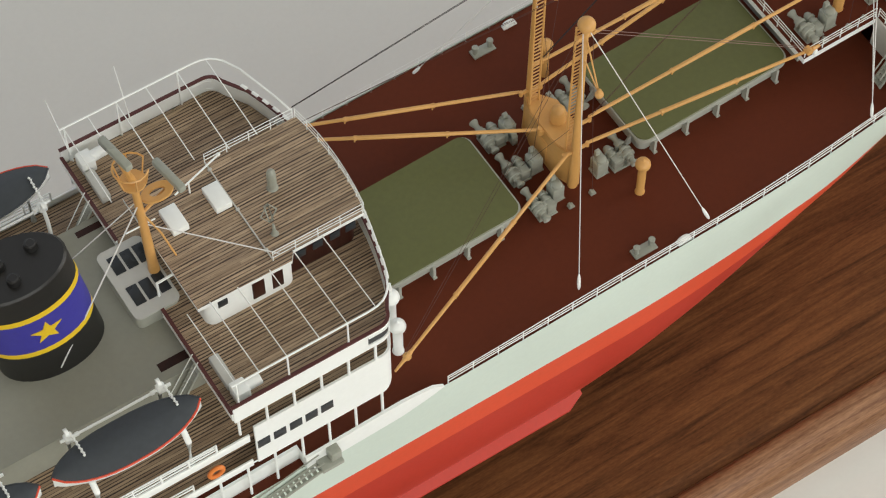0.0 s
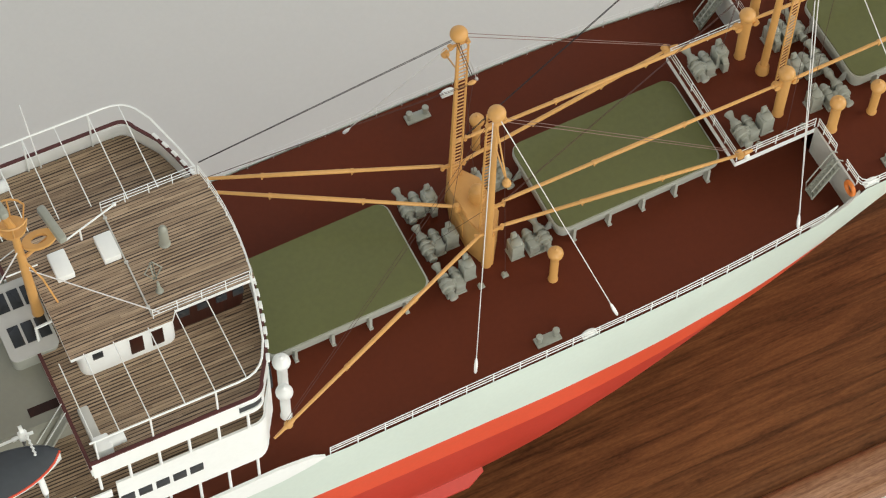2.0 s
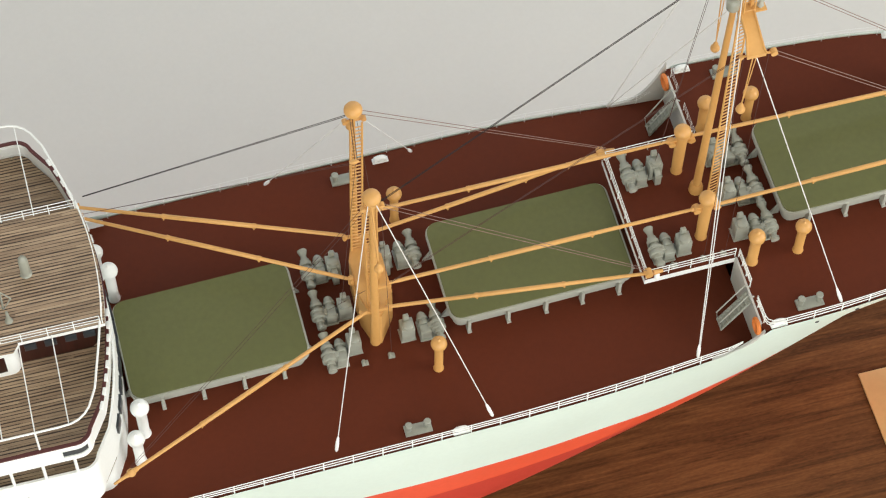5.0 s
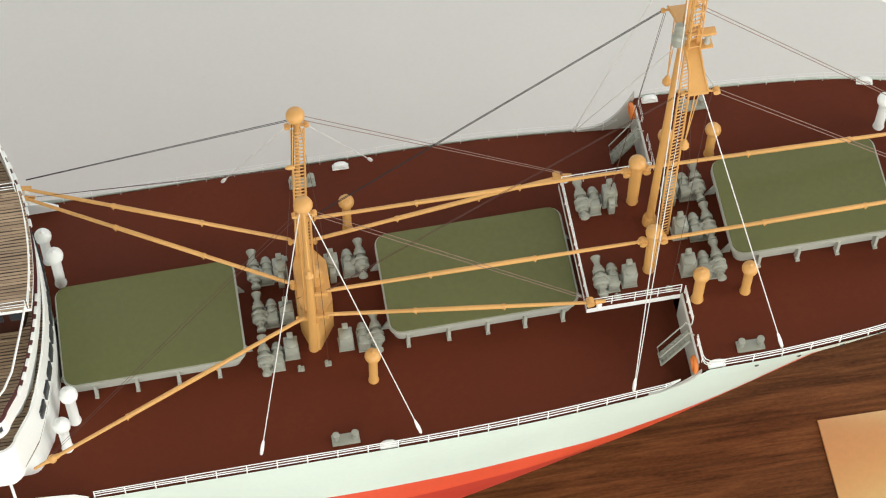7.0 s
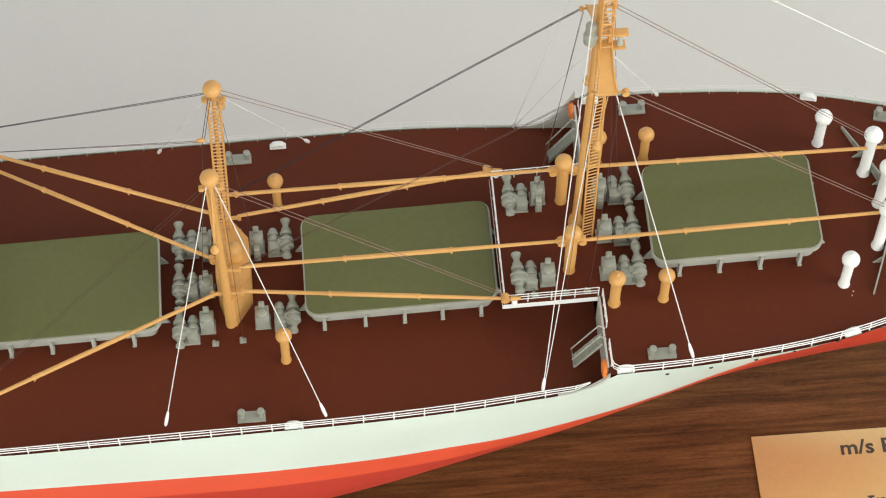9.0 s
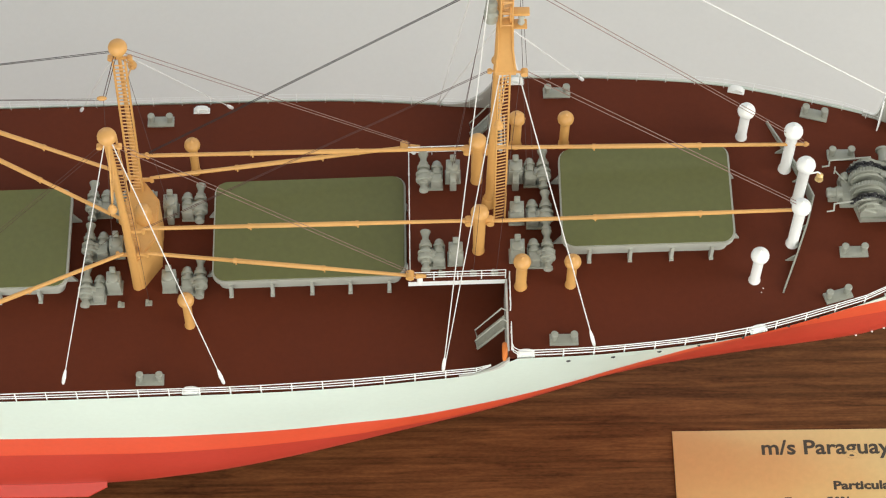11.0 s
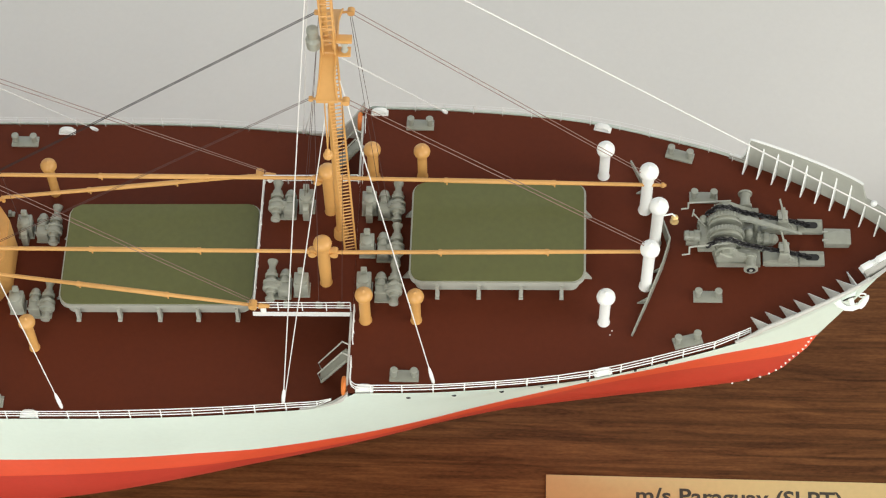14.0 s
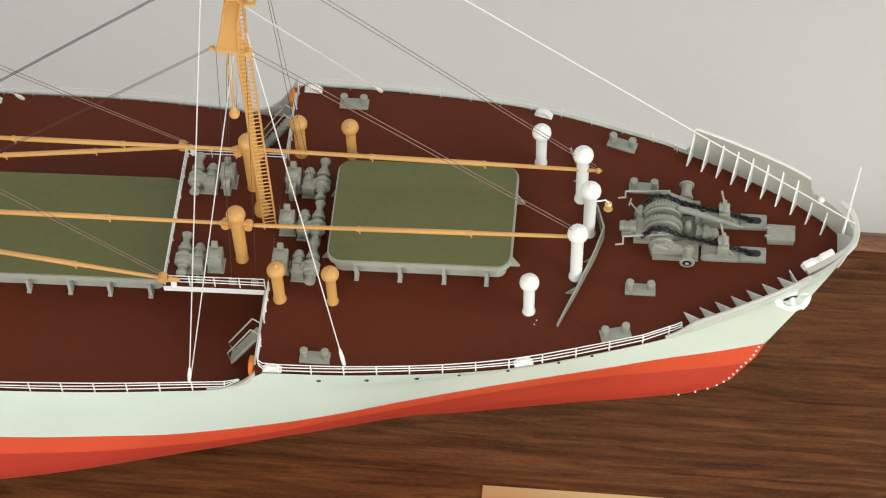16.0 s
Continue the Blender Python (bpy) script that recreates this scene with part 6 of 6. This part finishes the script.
for s in (-1, 1):
    an = placed("bow_anchor", (49.0, s * 2.6, 15), "white stockless anchor housed against the bow", "anchor", "bow anchors")
    x, z = 49.0, 16.15
    y = half(x, z)
    part("bolster", lathe(B(), (x - 0.25, s * (y - 0.2), z), (x - 0.1, s * (y + 0.2), z - 0.12), ((0, 0.62), (0.5, 0.58), (1, 0.42)), 14), M_HULL, an)
    part("hawse_mouth", lathe(B(), (x - 0.1, s * (y + 0.19), z - 0.12), (x - 0.09, s * (y + 0.215), z - 0.13), ((0, 0.4), (1, 0.38)), 14), M_BLACK, an, "dark hawse opening")
    part("shank", tube(B(), [(x - 0.1, s * (y - 0.05), z + 0.1), (x + 0.1, s * (y + 0.5), z - 0.3)], 0.15, 8), M_WHITE, an)
    part("crown", tube(B(), [(x - 0.55, s * (y + 0.42), z - 0.42), (x - 0.25, s * (y + 0.58), z - 0.48), (x + 0.1, s * (y + 0.6), z - 0.46), (x + 0.45, s * (y + 0.48), z - 0.36)], 0.19, 8), M_WHITE, an)
    for a, b, c in ((-0.6, -0.95, 0.5), (0.5, 0.92, 0.54)):
        bm = lathe(B(), (x + a, s * (y + c), z - 0.42), (x + b, s * (y + c - 0.3), z + 0.36), ((0, 0.17), (0.3, 0.22), (0.7, 0.17), (1, 0.05)), 8)
        part("fluke", bm, M_WHITE, an)
    part("cat_ring", tube(B(), [(x + 0.62 + 0.2 * math.cos(a), s * (y + 0.1), z + 0.1 + 0.2 * math.sin(a)) for a in np.linspace(0, 2 * math.pi, 11)], 0.05, 6), M_WHITE, an)

for s in (-1, 1):
    ld = placed("deck_ladder", (20.3, s * 6.4, zm(20)), "grey inclined steps up to the foredeck", "ladder", "deck ladders")
    a, b = Vector((19.6, s * 7.0, zm(19.6))), Vector((21.1, s * 7.0, zf(21)))
    for d in (-0.34, 0.34):
        part("stringer", tube(B(), [a + Vector((0, d, 0)), b + Vector((0, d, 0))], 0.09, 5), M_GREY, ld)
        hr = [a + Vector((0, d, 0.1)), a + Vector((-0.15, d, 0.95)), b + Vector((-0.2, d, 0.95)), b + Vector((0.15, d, 0.6))]
        part("hand_rail", tube(B(), hr, 0.045, 5), M_LGREY, ld)
    for i in range(8):
        c = a + (b - a) * ((i + 0.5) / 8)
        part("tread", box(B(), c.x - 0.16, c.x + 0.16, c.y - 0.34, c.y + 0.34, c.z - 0.03, c.z + 0.03), M_GREY, ld)

for x, y in ((-0.95, -3.75), (0.65, -3.7), (-0.95, 3.75), (0.65, 3.7), (17.6, -3.85), (19.4, -3.9), (20.6, -3.9)):
    zz = zm(x) if x < 10 else zf(x) + 0.05
    cb = placed("deck_eye_block", (x, y, zz), "small pale grey snatch block on the deck", "block", "snatch blocks")
    part("cheek", box(box(B(), x - 0.2, x + 0.2, y - 0.17, y + 0.17, zz - 0.02, zz + 0.1, 0.03), x - 0.17, x + 0.02, y - 0.15, y + 0.15, zz + 0.05, zz + 0.32, 0.06), M_GREY, cb)

# ---- rigging ----
def wire(a, b, r, mat, label, name="stay_wire", sag=0.0, screw=False):
    a, b = Vector(a), Vector(b)
    th = placed(name, b, label, "rigging wire", "rigging")
    n = 10 if sag else 1
    pts = [a + (b - a) * (i / n) - Vector((0, 0, sag * 4 * (i / n) * (1 - i / n))) for i in range(n + 1)]
    line = part("wire", tube(B(), pts, r, 5), mat, th)
    if screw:
        d = (a - b).normalized()
        part("turnbuckle", lathe(B(), b, b + d * 1.1, ((0, 0.05), (0.1, 0.1), (0.5, 0.115), (0.85, 0.08), (1, 0.035)), 8), M_WHITE, line, "white turnbuckle")


SW, RB, DK = "white shroud wire set up with a turnbuckle", "thin brown running rigging line", "dark stay between the masts"
for s, xt, yt, zt in ((-1, 0.0, -2.68, 28.0), (1, 0.34, 2.7, 28.5)):
    wire((xt - 0.2, yt, zt), (-3.95, s * 9.0 if s < 0 else 9.35, zm(-4) + (0.5 if s < 0 else 0.75)), 0.032, M_WIRE, SW, screw=True)
    wire((xt + 0.2, yt, zt), (5.22, s * 9.32, zm(5) + 0.5), 0.032, M_WIRE, SW, screw=True)
for s in (-1, 1):
    wire((20.2, s * 0.3, 44.0), (17.6, s * 9.0, zm(17.6) + 0.6), 0.034, M_WIRE, SW, screw=True)
    wire((20.56, -1.25 if s < 0 else 1.2, 32.05 if s < 0 else 33.0), (17.65, s * 9.0, zm(17.6) + 0.6), 0.032, M_WIRE, SW)
wire((21.2, -0.6, 33.0), (26.0, -8.95, zf(26) + 0.45), 0.034, M_WIRE, SW, screw=True)
wire((20.95, 0.2, 34.15), (26.15, 8.65, zf(26) + 0.75), 0.042, M_WIRE, SW, screw=True)
wire((20.9, 0.1, 44.4), (51.9, 0.0, 19.3), 0.042, M_WIRE, "long white forestay down to the bow")
for d in (0.0, 0.13):
    wire((-0.1, 2.7, 28.75 - d), (-14.75, 4.9, 23.0 - d * 0.5), 0.02, M_DARKWIRE, "dark stay from kingpost to bridge")
    wire((19.95, 2.35, 34.85 - d), (0.95, 2.55, 18.85 - d), 0.023, M_DARKWIRE, DK)
    wire((19.95, -2.6, 34.4 - d), (0.95, -2.45, 18.85 - d), 0.015, M_STAY, DK)
    wire((-0.3, -0.36, 28.75 - d), (-15.3, 8.1, 16.1), 0.014, M_STAY, "dark boom lift towards the bridge")
    wire((0.1 + d, 2.5, 28.6), (-0.3 + d, -0.3, 28.8), 0.022, M_STAY, RB)
lb = placed("span_block", (-0.3, -0.36, 28.8), "small ochre block on the span wires", "block", "snatch blocks")
part("cheek", lathe(B(), (-0.62, -0.36, 28.8), (-0.1, -0.36, 28.8), ((0, 0.06), (0.3, 0.13), (0.7, 0.13), (1, 0.05)), 10), M_OCHRE, lb)
wire((-0.28, -0.36, 28.75), (-1.5, -0.3, 13.6), 0.014, M_STAY, RB)
for d in (-0.14, 0.14):
    wire((0.7, 2.7 + d, 28.75), (15.9, 4.4 + d * 0.4, 16.6), 0.021, M_ROPE, RB)
    wire((0.6, -2.7 + d, 27.65), (16.0, -4.3 + d * 0.6, 16.6), 0.018, M_ROPE, RB)
    wire((21.7, 2.45 + d, 34.75), (38.3, 2.4 + d * 0.7, 19.5), 0.021, M_ROPE, RB)
    wire((21.7, -2.72 + d, 34.3), (37.9, -2.4 + d * 0.7, 20.2), 0.021, M_ROPE, RB)
    wire((-0.5, -2.7 + d, 27.6), (-15.6, -8.3 + d * 0.5, 15.0), 0.013, M_STAY, RB)
for a, b in (((20.05, 2.4, 34.7), (18.35, 2.6, 16.4)), ((20.05, 2.2, 34.7), (18.2, 2.4, 16.4)), ((21.6, 2.4, 34.7), (22.6, 2.4, 16.8)), ((21.7, 2.35, 34.7), (23.0, 2.3, 16.8)), ((21.5, -2.6, 34.2), (20.7, -3.85, 16.2)), ((20.1, -2.6, 34.2), (19.4, -3.85, 16.2)), ((0.5, 2.7, 28.3), (1.6, 2.35, 13.6)), ((0.5, -2.7, 27.6), (0.68, -3.65, 12.7)), ((-0.5, -2.5, 18.6), (-2.2, -0.2, 13.2))):
    wire(a, b, 0.014, M_STAY, RB)
wire((-26.4, 0.4, 28.5), (-33.4, -2.2, 21.6), 0.045, M_WIRE, "white stay beside the funnel")
wire((-26.4, 0.6, 28.5), (-31.4, 3.6, 20.6), 0.037, M_WIRE, "white stay beside the funnel")
wire((-26.2, 0.4, 26.4), (-20.6, -3.9, 24.4), 0.037, M_WIRE, "white aerial wire over the wheelhouse roof")

for x, y, r in ((35.7, -5.36, 0.035), (35.59, -5.62, 0.03), (35.45, -5.06, 0.025)):
    z = zf(x) if x > 21 else zm(x)
    pc = placed("paint_chip", (x, y, z), "tiny white paint chip lying on the deck", "paint chip", "paint chips")
    part("chip", box(B(), x - r, x + r, y - r, y + r, z - 0.01, z + 0.02, 0.008), M_WHITE, pc)
